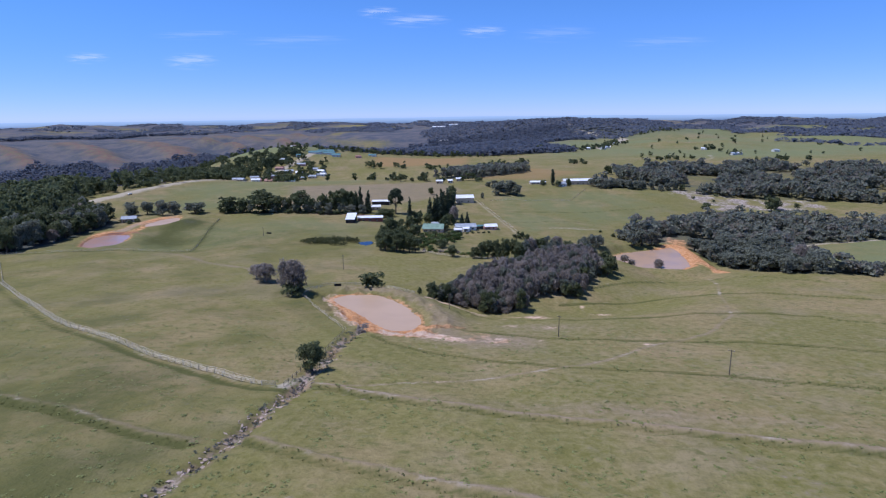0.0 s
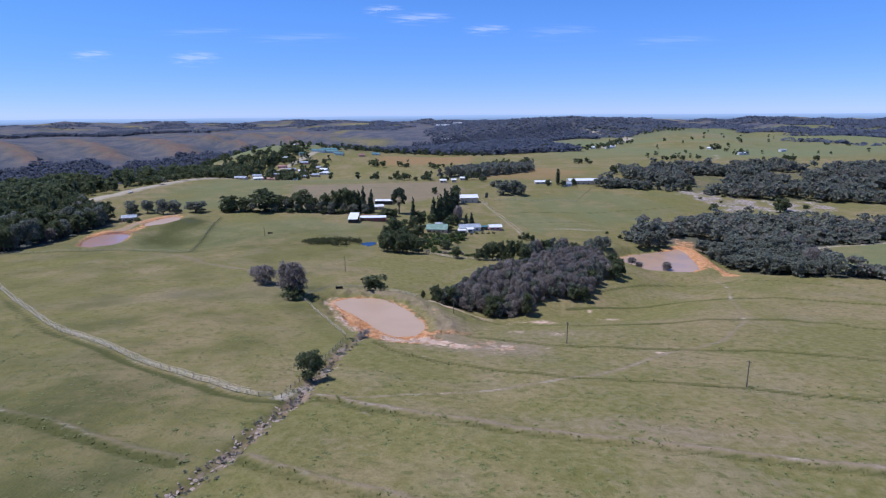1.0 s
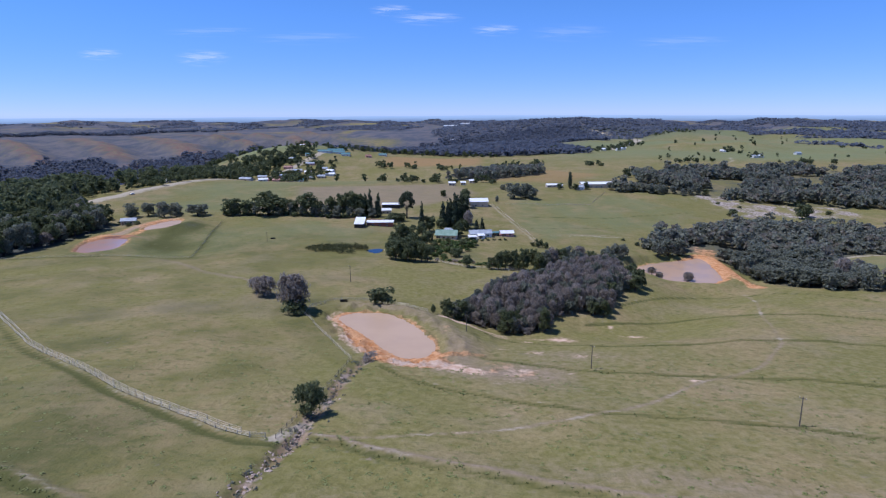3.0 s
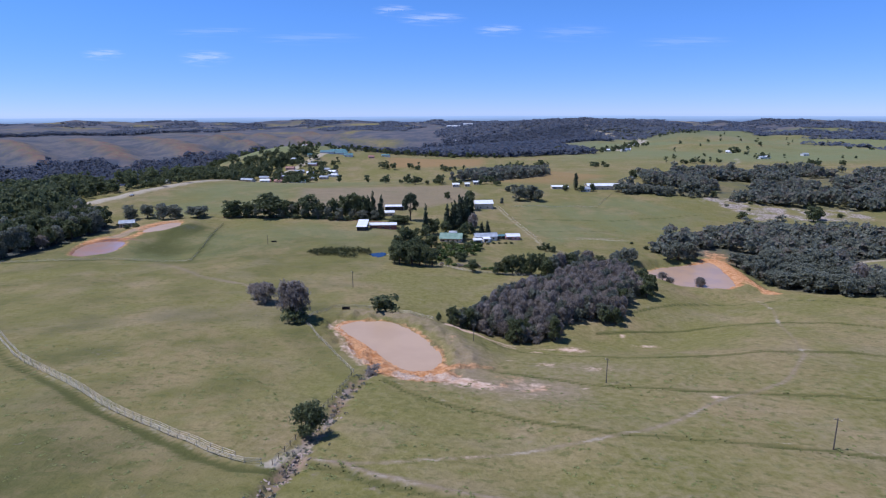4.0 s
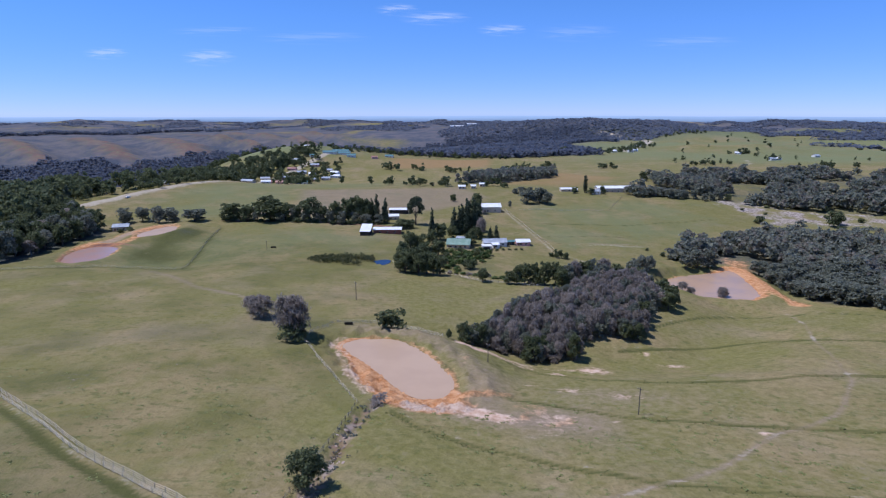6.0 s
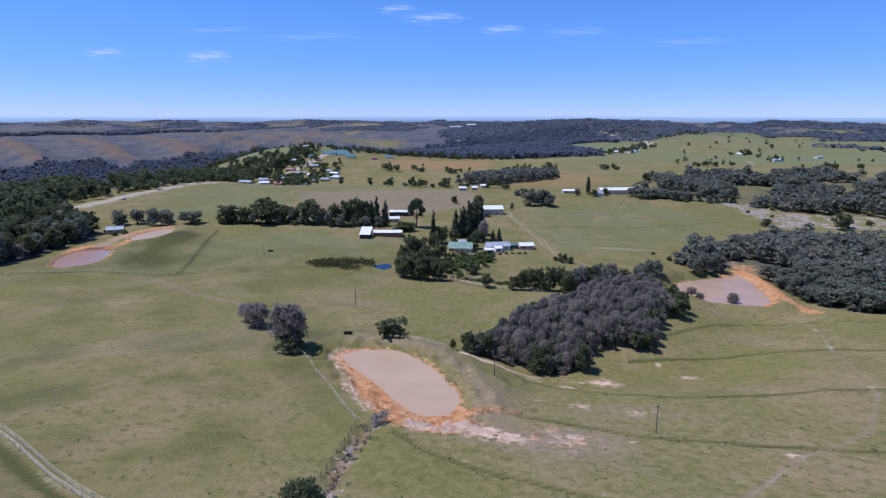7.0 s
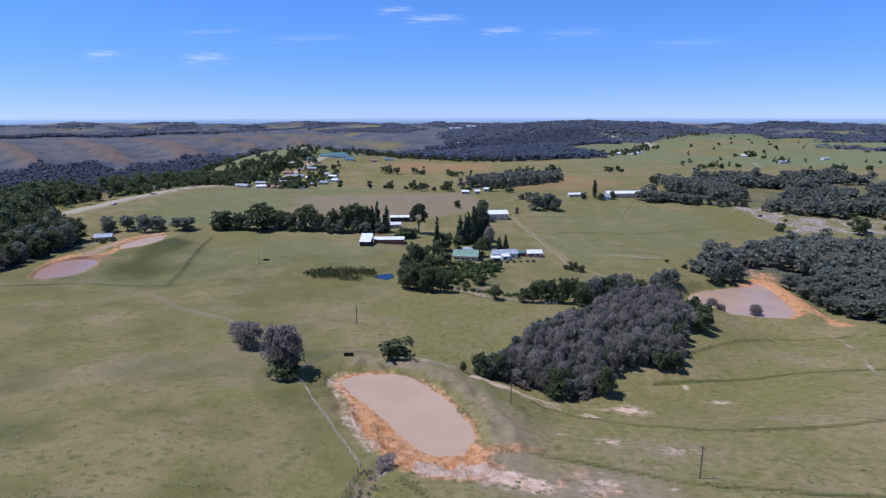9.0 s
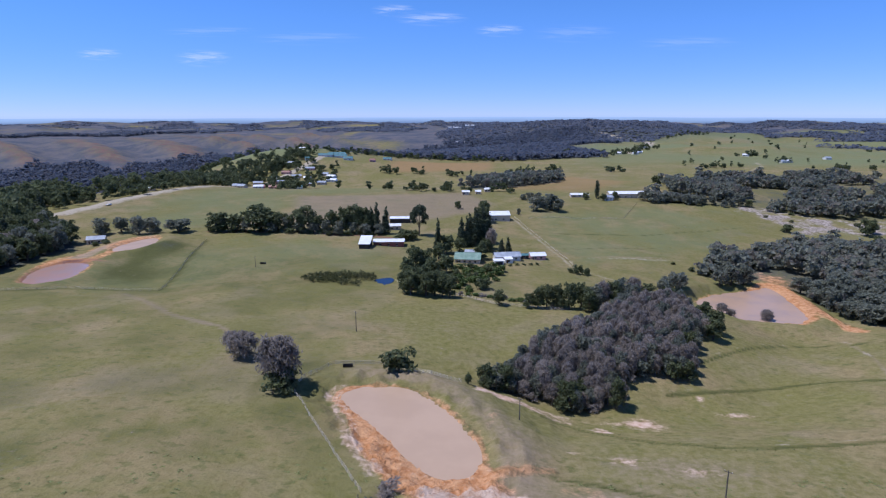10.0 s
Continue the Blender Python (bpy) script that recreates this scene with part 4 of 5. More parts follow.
for x, y in scatter(R_WOOD, 7.6, 23, near_edge):
    swell = float(waves(np.array([x]), np.array([y]), 60, 78)[0])
    plant("grey_tree" if swell > 0.45 and rng.uniform() < 0.5 else "green_tree", x, y, rng.uniform(8, 12) + 3.5 * swell, rng.uniform(8.0, 12.5), "trees of the wood beyond the dam", variants=4)
rest = scatter(R_WOOD, 7.6, 24, lambda x, y: ((x >= 215) | (y >= 415)) & (inside_gap(x, y, DAM) > 5) & (inside_gap(x, y, CLEARING) > 3) & (np.hypot(x - 173, y - 424) > 18))
rest_h = rng.uniform(8, 13, len(rest)) + 3.5 * waves(rest[:, 0], rest[:, 1], 60, 78)
rest_h = np.where((rest[:, 0] > 222) & (rest[:, 1] < 345), 6.0, rest_h)
wood("woodland", rest, rest_h, rng.uniform(9, 13, len(rest)), 170, 0.85, MAT["leaf_wood"], "dense dull green woodland beyond the dam", 61, 0.38, 0.35)
up = scatter(UP_WOOD, 8.5, 25, lambda x, y: waves(x, y, 120, 77) > -0.30)
wood("woodland", up, rng.uniform(8, 14, len(up)) + 4 * waves(up[:, 0], up[:, 1], 70, 79), rng.uniform(9, 14, len(up)), 110, 1.1, MAT["leaf_wood"], "dark green woodland on the far side of the stony ground", 62, 0.38, 0.35)
mid = scatter(MID_WOOD, 9, 26)
wood("woodland", mid, rng.uniform(10, 15, len(mid)), rng.uniform(9, 13, len(mid)), 110, 1.1, MAT["leaf_wood"], "dark wood between fields", 63)

# trees and shrubs on the stony ground
for x, y, h, w in ((298, 545, 14, 13), (306, 552, 11, 10), (241, 552, 7, 9), (252, 640, 7, 8), (276, 612, 3, 5), (262, 585, 2.5, 4), (310, 575, 4, 6), (286, 515, 8, 8), (330, 560, 5, 6), (322, 600, 6, 7), (248, 600, 2.5, 4)):
    plant("dark_tree" if h > 5 else "dark_shrub", x, y, h, w, "trees on the stony ground", "dark green growth on pale stony ground")

# the wood on the road side
for x, y in scatter(L_WOOD, 8.2, 33, lambda x, y: (x > -300) & (y > 300)):
    plant("dark_tree" if rng.uniform() < 0.65 else "green_tree", x, y, rng.uniform(10, 18), rng.uniform(9, 13), "trees of the roadside wood", variants=4)
rest = scatter(L_WOOD, 9, 34, lambda x, y: (x <= -300) | (y <= 300))
wood("woodland", rest, rng.uniform(13, 24, len(rest)), rng.uniform(9, 14, len(rest)), 140, 1.0, MAT["leaf"], "dark green woodland on the valley's edge", 64)

# taller and barer trees standing out of the roadside wood
for x, y, h, w in ((-262, 372, 15, 7), (-285, 430, 20, 8), (-312, 500, 23, 10), (-330, 512, 20, 9), (-270, 440, 16, 8)):
    plant("conifer", x, y, h, w, "conifers in the roadside wood")
for x, y, h, w in ((-258, 345, 11, 10), (-262, 400, 13, 11), (-255, 425, 12, 10), (-275, 360, 13, 11), (-270, 410, 14, 12), (-250, 372, 9, 9), (-280, 450, 14, 11)):
    plant("grey_tree", x, y, h, w, "bare trees in the roadside wood", "brownish half-bare tree in the roadside wood", variants=4)

# the windbreak
for k in range(17):
    plant("dark_shrub", -182 + 6.7 * k, 483 + 1.5 * math.sin(3 * k), rng.uniform(2.5, 5), rng.uniform(5, 8), "undergrowth of the windbreak")
for x, w, h in ((-178, 18, 14), (-166, 13, 13), (-150, 24, 20), (-138, 13, 15), (-130, 10, 13), (-120, 19, 19), (-110, 10, 13), (-100, 14, 17), (-91, 13, 19.5), (-83, 12, 21), (-77, 11, 19)):
    plant("dark_tree", x, 487 + (x + 120) * 0.06, h, w, "trees of the windbreak", "dark spreading tree in a windbreak row", variants=4)
for x in range(-176, -66, 9):
    plant("green_tree", x, 484 + 2 * math.sin(x), rng.uniform(8, 12), rng.uniform(8, 10), "lower trees of the windbreak", variants=4)
for x, y, h in ((-70, 489, 22), (-64, 490, 19), (-74, 492, 18)):
    plant("conifer", x, y, h, 7.0, "conifers at the windbreak's end")
for x, y, h, w in ((-250, 468, 12, 13), (-240, 474, 11, 12), (-226, 470, 13, 14), (-217, 472, 12, 12), (-202, 476, 10, 18)):
    plant("green_tree", x, y, h, w, "trees below the road")

# farmyard
plant("umbrella_pine", -41, 489, 19.6, 12.5, variants=1)
for x, y, h, w in ((-26, 438, 22, 5.5), (-12, 463, 19, 7.5), (-8, 464, 20, 7.5), (-3, 466, 25, 9), (2, 470, 25, 9), (6, 474, 21, 9), (-1, 476, 22, 9), (-6, 472, 20, 8), (13, 448, 9.5, 5), (17, 448, 10.8, 4.6)):
    plant("conifer", x, y, h, w, "dark conifers round the farmhouse")
for x, y, h, w in ((5, 540, 18, 11), (-21, 441, 12, 11), (-13, 450, 9, 9), (0, 430.5, 11.5, 9), (-36, 395, 15, 11), (-31, 400, 12.5, 10), (-20, 397, 11, 10.5), (-40, 384, 11, 9), (-50, 472, 8, 13), (-44, 474, 7, 9), (-27, 386, 11, 9), (-25, 424, 11, 9), (4, 452, 9, 9)):
    plant("dark_tree", x, y, h, w, "dark trees round the farmhouse", variants=4)
plant("grey_tree", 7, 458, 14, 8, label="reddish grey bare tree among farm conifers")
for x, y, h, w in ((-38, 352, 11.0, 8), (-35, 350, 12.6, 8.5), (-31, 353, 13.5, 8.5), (-28, 349, 12.5, 8), (-24, 351, 12.8, 8), (-20.5, 350, 12, 7.5), (-17, 350, 11, 7.5), (-36, 360, 13, 9), (-29, 362, 13, 9), (-22, 360, 11, 8)):
    plant("dark_tree", x, y, h, w, "trees of the garden edge", variants=4)
plant("yellow_shrub", -24, 406, 6, 5.5)
for x, y, h, w in ((-15, 389, 5, 6), (-9, 397, 4.2, 7), (-3, 399, 4.5, 7), (2, 405, 4, 6), (-1, 367, 7, 8), (-11, 373, 4.5, 6.5), (-6, 379, 4.2, 6.5), (-13, 381, 4, 6), (-1, 388, 3.6, 6), (4, 394, 3, 5), (-8, 388, 3.4, 6), (-14, 366, 3, 5), (-8, 363, 2.6, 5), (6, 384, 2.5, 4.5), (-16, 402, 4, 6), (-12, 408, 3, 5), (-4, 409, 2.4, 4), (3, 414, 2.2, 4), (4, 402, 5.5, 7), (8, 398, 4.5, 6), (10, 406, 4.4, 6), (-2, 394, 4.5, 7), (-8, 403, 5, 6), (6, 411, 4.5, 5), (-6, 385, 5, 7), (-18, 379, 5.5, 7), (-17, 371, 5, 7), (0, 380, 4.4, 6)):
    plant("shrub" if h < 4.6 else "dark_shrub", x, y, h, w, "shrubs in the farm garden")
for k in range(14):
    plant("shrub" if k % 3 else "grey_shrub", -12 + 3.4 * k, 355 - 0.9 * k + 4 * rng.uniform(), rng.uniform(1.0, 2.2), rng.uniform(3, 5), "low scrub along the garden fence")
for x in range(12, 36, 4):
    plant("dark_shrub", x, 417 + (x - 12) * 0.35, 1.5, 2.6, "low bushes before the cottages")
for x, y, h, w in ((53, 411, 7.0, 6), (57, 409, 5.0, 4.5), (50, 414, 3, 4), (124, 433, 3.5, 4), (132, 430, 3, 4), (118, 447, 2, 3)):
    plant("dark_shrub", x, y, h, w, "bushes on the lower field")
for x, y, h, w in ((5, 341, 7.5, 6.5), (18, 340, 7.2, 6), (22, 340, 10, 6.5), (26, 341, 11.3, 7.5), (31, 342, 12, 7.5), (36, 341, 13, 7.5), (42, 345, 12, 8)):
    plant("dark_tree", x, y, h, w, "trees along the garden hedge")

# trees by the fields beyond
for x, y, h, w in ((52, 590, 14, 16), (64, 598, 15, 16), (70, 592, 12, 12), (58, 610, 10, 12), (45, 640, 6, 8), (52, 645, 7, 9), (60, 650, 6, 9), (35, 575, 6, 4)):
    plant("green_tree", x, y, h, w, "trees between the far fields")
plant("poplar", 116, 655, 16, 5, variants=1)
for x, y, h, w in ((133, 652, 9, 7), (105, 650, 7, 7), (121, 648, 7, 8), (200, 745, 12, 11), (-15, 590, 7, 7), (-53, 690, 10, 8), (-40, 690, 5, 6), (5, 556, 14, 11)):
    plant("dark_tree", x, y, h, w, "scattered trees on the far fields")
for x in range(162, 238, 8):
    plant("green_tree", x + 10, 652 - (x - 120) * 0.12 + 4 * math.sin(x), rng.uniform(7, 12), rng.uniform(8, 11), "trees along the far field's edge")

# ---- woods of the distance ----
def cover_at(field, x, y):
    i, j = np.clip(np.searchsorted(gy, y), 0, len(gy) - 1), np.clip(np.searchsorted(gx, x), 0, len(gx) - 1)
    return field[i, j]


rng = np.random.RandomState(41)
span = [(-2600, 600), (900, 600), (900, 2600), (-2600, 2600)]
spots = scatter(span, 15, 42, lambda x, y: (cover_at(VALLEY_WOOD, x, y) > 0.45) & (np.abs(x) < 0.95 * y + 100))
# valley and far woods both take the leaf colour with haze in it
wood("valley_woods", spots, rng.uniform(9, 14, len(spots)), rng.uniform(16, 24, len(spots)), 34, 2.4, MAT["leaf_far_hazed"], "dark woods filling the valley", 65, 0.15, 1.0)
span = [(-3600, 1400), (3600, 1400), (3600, 4700), (-3600, 4700)]
spots = scatter(span, 27, 43, lambda x, y: (cover_at(FAR_WOOD, x, y) > 0.45) & (np.abs(x) < 0.9 * y))
wood("far_woods", spots, rng.uniform(6, 10, len(spots)), rng.uniform(28, 42, len(spots)), 12, 4.0, MAT["leaf_far_hazed"], "woods on far hills, haze blue put into the leaves", 66, 0.15, 1.3)
# tree belts and scattered trees of village and far farms
def belt(line, gap, wide):
    p = np.array(along(line, gap))
    return p + rng.normal(0, wide, p.shape)


def along(line, gap):
    """Places at even steps along a polyline."""
    out, left = [], 0.0
    for (ax, ay), (bx, by) in zip(line[:-1], line[1:]):
        n = math.hypot(bx - ax, by - ay)
        s = left
        while s < n:
            out.append((ax + (bx - ax) * s / n, ay + (by - ay) * s / n))
            s += gap
        left = s - n
    return out


# tall trees along the road's far side
spots = np.concatenate([belt([(-352, 560), (-332, 650), (-322, 740), (-300, 830), (-282, 930), (-262, 1010)], 4.2, 5), belt([(-375, 600), (-350, 720), (-335, 850), (-305, 960)], 4.5, 9)])
wood("roadside_trees", spots, rng.uniform(10, 19, len(spots)), rng.uniform(8, 13, len(spots)), 110, 0.9, MAT["leaf"], "tall dark trees along the country road", 68)
spots = np.concatenate([belt([(-345, 560), (-318, 650), (-310, 740), (-285, 830), (-270, 930), (-250, 1030)], 3.5, 7), belt([(-330, 760), (-310, 880), (-280, 960)], 3.2, 11), belt([(-225, 1050), (-150, 1075)], 4, 6), belt([(-380, 700), (-360, 850), (-330, 960), (-300, 1010)], 4, 12),
                        rng.normal((-225, 880), (28, 70), (70, 2)), rng.normal((-300, 1120), (90, 25), (16, 2)), rng.normal((-420, 1040), (28, 50), (90, 2)), belt([(-180, 1080), (-60, 1110), (60, 1105)], 5, 10), belt([(-125, 935), (-115, 925)], 3, 5), belt([(180, 1270), (260, 1290), (330, 1330), (420, 1500)], 5, 14),
                        belt([(60, 900), (130, 930)], 7, 8), belt([(190, 925), (215, 925)], 5, 5), belt([(330, 980), (400, 990)], 7, 12), belt([(500, 970), (560, 950)], 7, 12), belt([(500, 1080), (530, 1100)], 4, 8), belt([(520, 1240), (560, 1260)], 6, 9), belt([(-110, 725), (-20, 690), (40, 690)], 9, 6), belt([(-105, 930), (-60, 915)], 6, 7), belt([(-30, 902), (0, 895)], 6, 6),
                        rng.uniform((260, 950), (1300, 2100), (45, 2)), belt([(620, 2000), (760, 2050), (700, 2150)], 9, 12)])
wood("scattered_trees", spots, rng.uniform(4, 12, len(spots)), rng.uniform(5, 12, len(spots)), 70, 0.95, MAT["leaf"], "scattered dark trees about the village and far farms", 67)

# ---- buildings ----
def gable_roof(w, d, z, rise, over, thick=0.12):
    """Two sloping sheets and their ridge, along x."""
    bm = bmesh.new()
    x0, x1 = -w / 2 - over, w / 2 + over
    slope = rise / (d / 2)
    for side in (-1, 1):
        y0, z0 = side * (d / 2 + over), z - over * slope
        low = [bm.verts.new(p) for p in ((x0, y0, z0), (x1, y0, z0), (x1, 0, z + rise), (x0, 0, z + rise))]
        top = [bm.verts.new((v.co.x, v.co.y, v.co.z + thick)) for v in low]
        for f in ((0, 1, 2, 3), (4, 5, 6, 7), (0, 1, 5, 4), (1, 2, 6, 5), (2, 3, 7, 6), (3, 0, 4, 7)):
            bm.faces.new([(low + top)[i] for i in f])
    box(bm, x0, x1, -0.2, 0.2, z + rise + thick - 0.06, z + rise + thick + 0.06)
    return bm


def house(name, x, y, w, d, h, turn, roof, wall, label, rise=1.6, over=0.4, lean=False, windows=2, group=""):
    """A building with walls, roof, door and windows. lean: a single sloping roof."""
    ground_z = min(high(x + a, y + b) for a in (-w / 3, w / 3) for b in (-d / 3, d / 3))
    top = tagged(new(name), label, "building", group)
    top.matrix_basis = pose(x, y, ground_z - 0.1, 0, 0, turn)
    bm = box(bmesh.new(), -w / 2, w / 2, -d / 2, d / 2, -1.5, h)
    if not lean:
        for side in (-1, 1):
            a = [bm.verts.new((side * w / 2, -d / 2, h)), bm.verts.new((side * w / 2, d / 2, h)), bm.verts.new((side * w / 2, 0, h + rise))]
            bm.faces.new(a)
    part("wall", bm, MAT[wall], top)
    if lean:
        bm = bmesh.new()
        z0, z1 = h + 0.05, h + 0.05 + rise
        low_v = [bm.verts.new(p) for p in ((-w / 2 - over, -d / 2 - over, z0), (w / 2 + over, -d / 2 - over, z0), (w / 2 + over, d / 2 + over, z1), (-w / 2 - over, d / 2 + over, z1))]
        top_v = [bm.verts.new((v.co.x, v.co.y, v.co.z + 0.15)) for v in low_v]
        for f in ((3, 2, 1, 0), (4, 5, 6, 7), (0, 1, 5, 4), (1, 2, 6, 5), (2, 3, 7, 6), (3, 0, 4, 7)):
            bm.faces.new([(low_v + top_v)[i] for i in f])
        part("roof", bm, MAT[roof], top)
    else:
        part("roof", gable_roof(w, d, h + 0.02, rise, over), MAT[roof], top)
    for k in range(windows):
        cx = -w / 2 + w * (k + 0.8) / (windows + 0.6)
        win = part("window", box(bmesh.new(), cx - 0.6, cx + 0.6, -d / 2 - 0.05, -d / 2 + 0.05, 1.0, 2.1), MAT["glass"], top)
        bm = bmesh.new()
        box(bm, cx - 0.7, cx + 0.7, -d / 2 - 0.1, -d / 2 - 0.02, 0.88, 1.0)
        box(bm, cx - 0.7, cx + 0.7, -d / 2 - 0.1, -d / 2 - 0.02, 2.1, 2.2)
        part("window_frame", bm, MAT["wall_white"], win)
    if windows:
        cx = -w / 2 + w * 0.4 / (windows + 0.6)
        part("door", box(bmesh.new(), cx - 0.45, cx + 0.45, -d / 2 - 0.06, -d / 2 + 0.05, 0.1, 2.1), MAT["door"], top)
    else:
        # dark panel on the closed wall, in place of a shaded interior
        part("opening_panel", box(bmesh.new(), -0.36 * w, 0.36 * w, -d / 2 - 0.05, -d / 2 + 0.05, 0.1, 0.8 * h), MAT["wall_dark"], top, "dark panel standing for the shaded open front")
    return top


# farmyard
house("barn", -71.5, 449, 6.6, 11.0, 2.8, 0, "roof_white", "wall_dark", "white-roofed cattle shed with dark panel standing for the shaded open front", 3.2, 0.4, True, 0)
house("cow_shed", -58, 457, 19, 6.5, 3.2, 4, "roof_white", "wall_brick", "long low white-roofed shed with red walls", 0.6, 0.5, True, 3)
house("store", -60, 505, 9, 6, 3.2, 12, "roof_white", "wall_cream", "small white-roofed farm store behind the shed", 1.2, 0.4)
house("shed", -58, 530, 15, 6, 3.2, 2, "roof_white", "wall_dark", "long white-roofed open farm shed", 0.7, 0.4, True, 0)
house("barn", 17, 552, 16, 12, 4.8, 8, "roof_white", "wall_cream", "large white-roofed barn beside dark conifers", 2.2, 0.5)
house("farmhouse", -8, 424, 14, 9.5, 3.2, -6, "roof_green", "wall_cream", "farmhouse with faded green sheet roof", 2.6, 0.7, False, 4)
house("outbuilding", -5, 437, 9, 6, 3.0, -6, "roof_grey", "wall_cream", "small outbuilding behind the farmhouse", 1.4, 0.4)
house("cottage", 15, 433, 15, 7.5, 3.0, 10, "roof_grey", "wall_white", "long cottage with grey-blue sheet roof", 1.8, 0.5, False, 4)
house("porch", 15.5, 426.5, 4.5, 4.5, 2.4, 10, "roof_white", "wall_white", "white-roofed porch before the cottage", 0.5, 0.3, True, 1)
house("carport", 9.5, 422, 5.5, 4.5, 2.3, 10, "roof_white", "wall_white", "white carport beside the cottage", 0.3, 0.3, True, 0)
house("garden_shed", 26, 439, 4.5, 4, 2.4, 10, "roof_teal", "wall_dark", "small shed with teal roof", 0.6, 0.3, False, 1)
house("cabin", 34, 441, 9, 6, 2.8, 8, "roof_white", "wall_pink", "pink cabin with white roof beside the cottages", 1.4, 0.5, False, 2)

# far sheds and scattered houses
house("packing_shed", 148, 668, 37, 11, 4.6, 4, "roof_white", "wall_cream", "very long white-roofed shed in the fields", 1.8, 0.5, False, 6)
house("hothouse", 101, 664, 17, 8, 2.6, 4, "roof_white", "wall_cream", "low pale tunnel shed beside the long shed", 1.2, 0.3, False, 3)
house("dwelling", 126, 652, 8, 7, 3.2, 10, "roof_grey", "wall_white", "small grey-roofed house among trees", 1.6)
for x, y, w in ((-8, 668, 7), (4, 672, 5), (14, 690, 6)):
    house("field_house", x, y, w, 5, 2.8, 6, "roof_white", "wall_cream", "small pale house at a field's edge", 1.2, group="houses at the field's edge")
for x, y in ((-236, 438), (-232, 442), (-246, 447)):
    plant("dark_shrub", x, y, 3.5, 5, "bushes beside the roadside house")
house("roadside_house", -240, 446, 10, 7, 3.0, 20, "roof_grey", "wall_cream", "house with grey roof among roadside trees", 1.6)
for x, y, w in ((-330, 652, 12), (-318, 662, 9), (-338, 672, 8), (-322, 690, 7)):
    house("roadside_house", x, y, w, 7, 3.0, 15, "roof_white", "wall_cream", "white-roofed house beside the road", 1.5, group="houses beside the road")

# the village
ROOFS = ("roof_grey", "roof_white", "roof_red", "roof_grey", "roof_teal", "roof_grey")
for k, (x, y) in enumerate(((-262, 760), (-248, 772), (-238, 800), (-226, 818), (-214, 812), (-205, 842), (-192, 850), (-182, 866), (-255, 800), (-272, 842), (-262, 872), (-246, 852), (-236, 890), (-218, 880), (-255, 910), (-262, 960), (-242, 985), (-228, 935), (-200, 905), (-188, 890), (-150, 1010), (-275, 780), (-130, 1040))):
    kind = ROOFS[k % 6]
    text = {"roof_grey": "small house with grey sheet roof", "roof_white": "small house with bright white roof", "roof_red": "small house with rust-red roof", "roof_teal": "small house with teal roof"}[kind]
    house("village_house", x, y, 9 + 4 * ((k * 7) % 5) / 4, 7, 3.0, (k * 37) % 50 - 20, kind, ("wall_cream", "wall_white", "wall_pink")[k % 3], text, 1.7, group="houses of the village")
for x, y, w, d in ((-222, 1012, 22, 9), (-200, 1016, 20, 9), (-208, 1030, 26, 9), (-186, 1004, 14, 8)):
    house("school_block", x, y, w, d, 3.6, 6, "roof_teal", "wall_white", "long school block with teal roof", 2.2, group="blocks of the village school")
for k, (x, y) in enumerate(((525, 1245), (511, 1085), (523, 1092), (330, 1290), (300, 1300), (270, 1310), (350, 1330), (240, 1290), (380, 1450), (400, 1470), (215, 1275), (620, 1150), (-290, 1130), (-380, 1120), (60, 1300), (80, 1310))):
    house("far_house", x, y, 11, 8, 3.2, (k * 53) % 60 - 30, ("roof_white", "roof_grey")[k % 2], "wall_white", "pale farmhouse on the far slopes", 1.8, group="farmhouses on the far slopes")
for x, y, w in ((-40, 2600, 60), (20, 2640, 40), (-20, 2200, 34)):
    house("hilltop_building", x, y, w, 14, 8, 0, "roof_white", "wall_white", "white building on a far hilltop", 2, group="buildings on the far hill")


# ---- poles, fences, small things of the pasture ----
def power_pole(x, y, h, turn, label):
    top = tagged(new("power_pole"), label, "pole", "power poles across the pasture")
    top.matrix_basis = pose(x, y, high(x, y), 0, 0, turn)
    v, f = [], []
    tube(v, f, (0, 0, -0.8), (0, 0, h), 0.16, 0.11, 8)
    mesh_object("pole", v, f, MAT["post"], top)
    part("crossarm", box(bmesh.new(), -0.8, 0.8, -0.06, 0.06, h - 0.5, h - 0.36), MAT["post"], top)
    for dx in (-0.7, 0.0, 0.7):
        v, f = [], []
        tube(v, f, (dx, 0, h - 0.36), (dx, 0, h - 0.16), 0.05, 0.035, 6)
        mesh_object("insulator", v, f, MAT["wall_white"], top)


for x, y, h in ((80, 153, 7.4), (41, 194.3, 7.6), (3.5, 230.2, 6.4), (-50, 292, 7.8), (-122, 394, 6.0)):
    power_pole(x, y, h, -40, "weathered wooden power pole on the pasture")


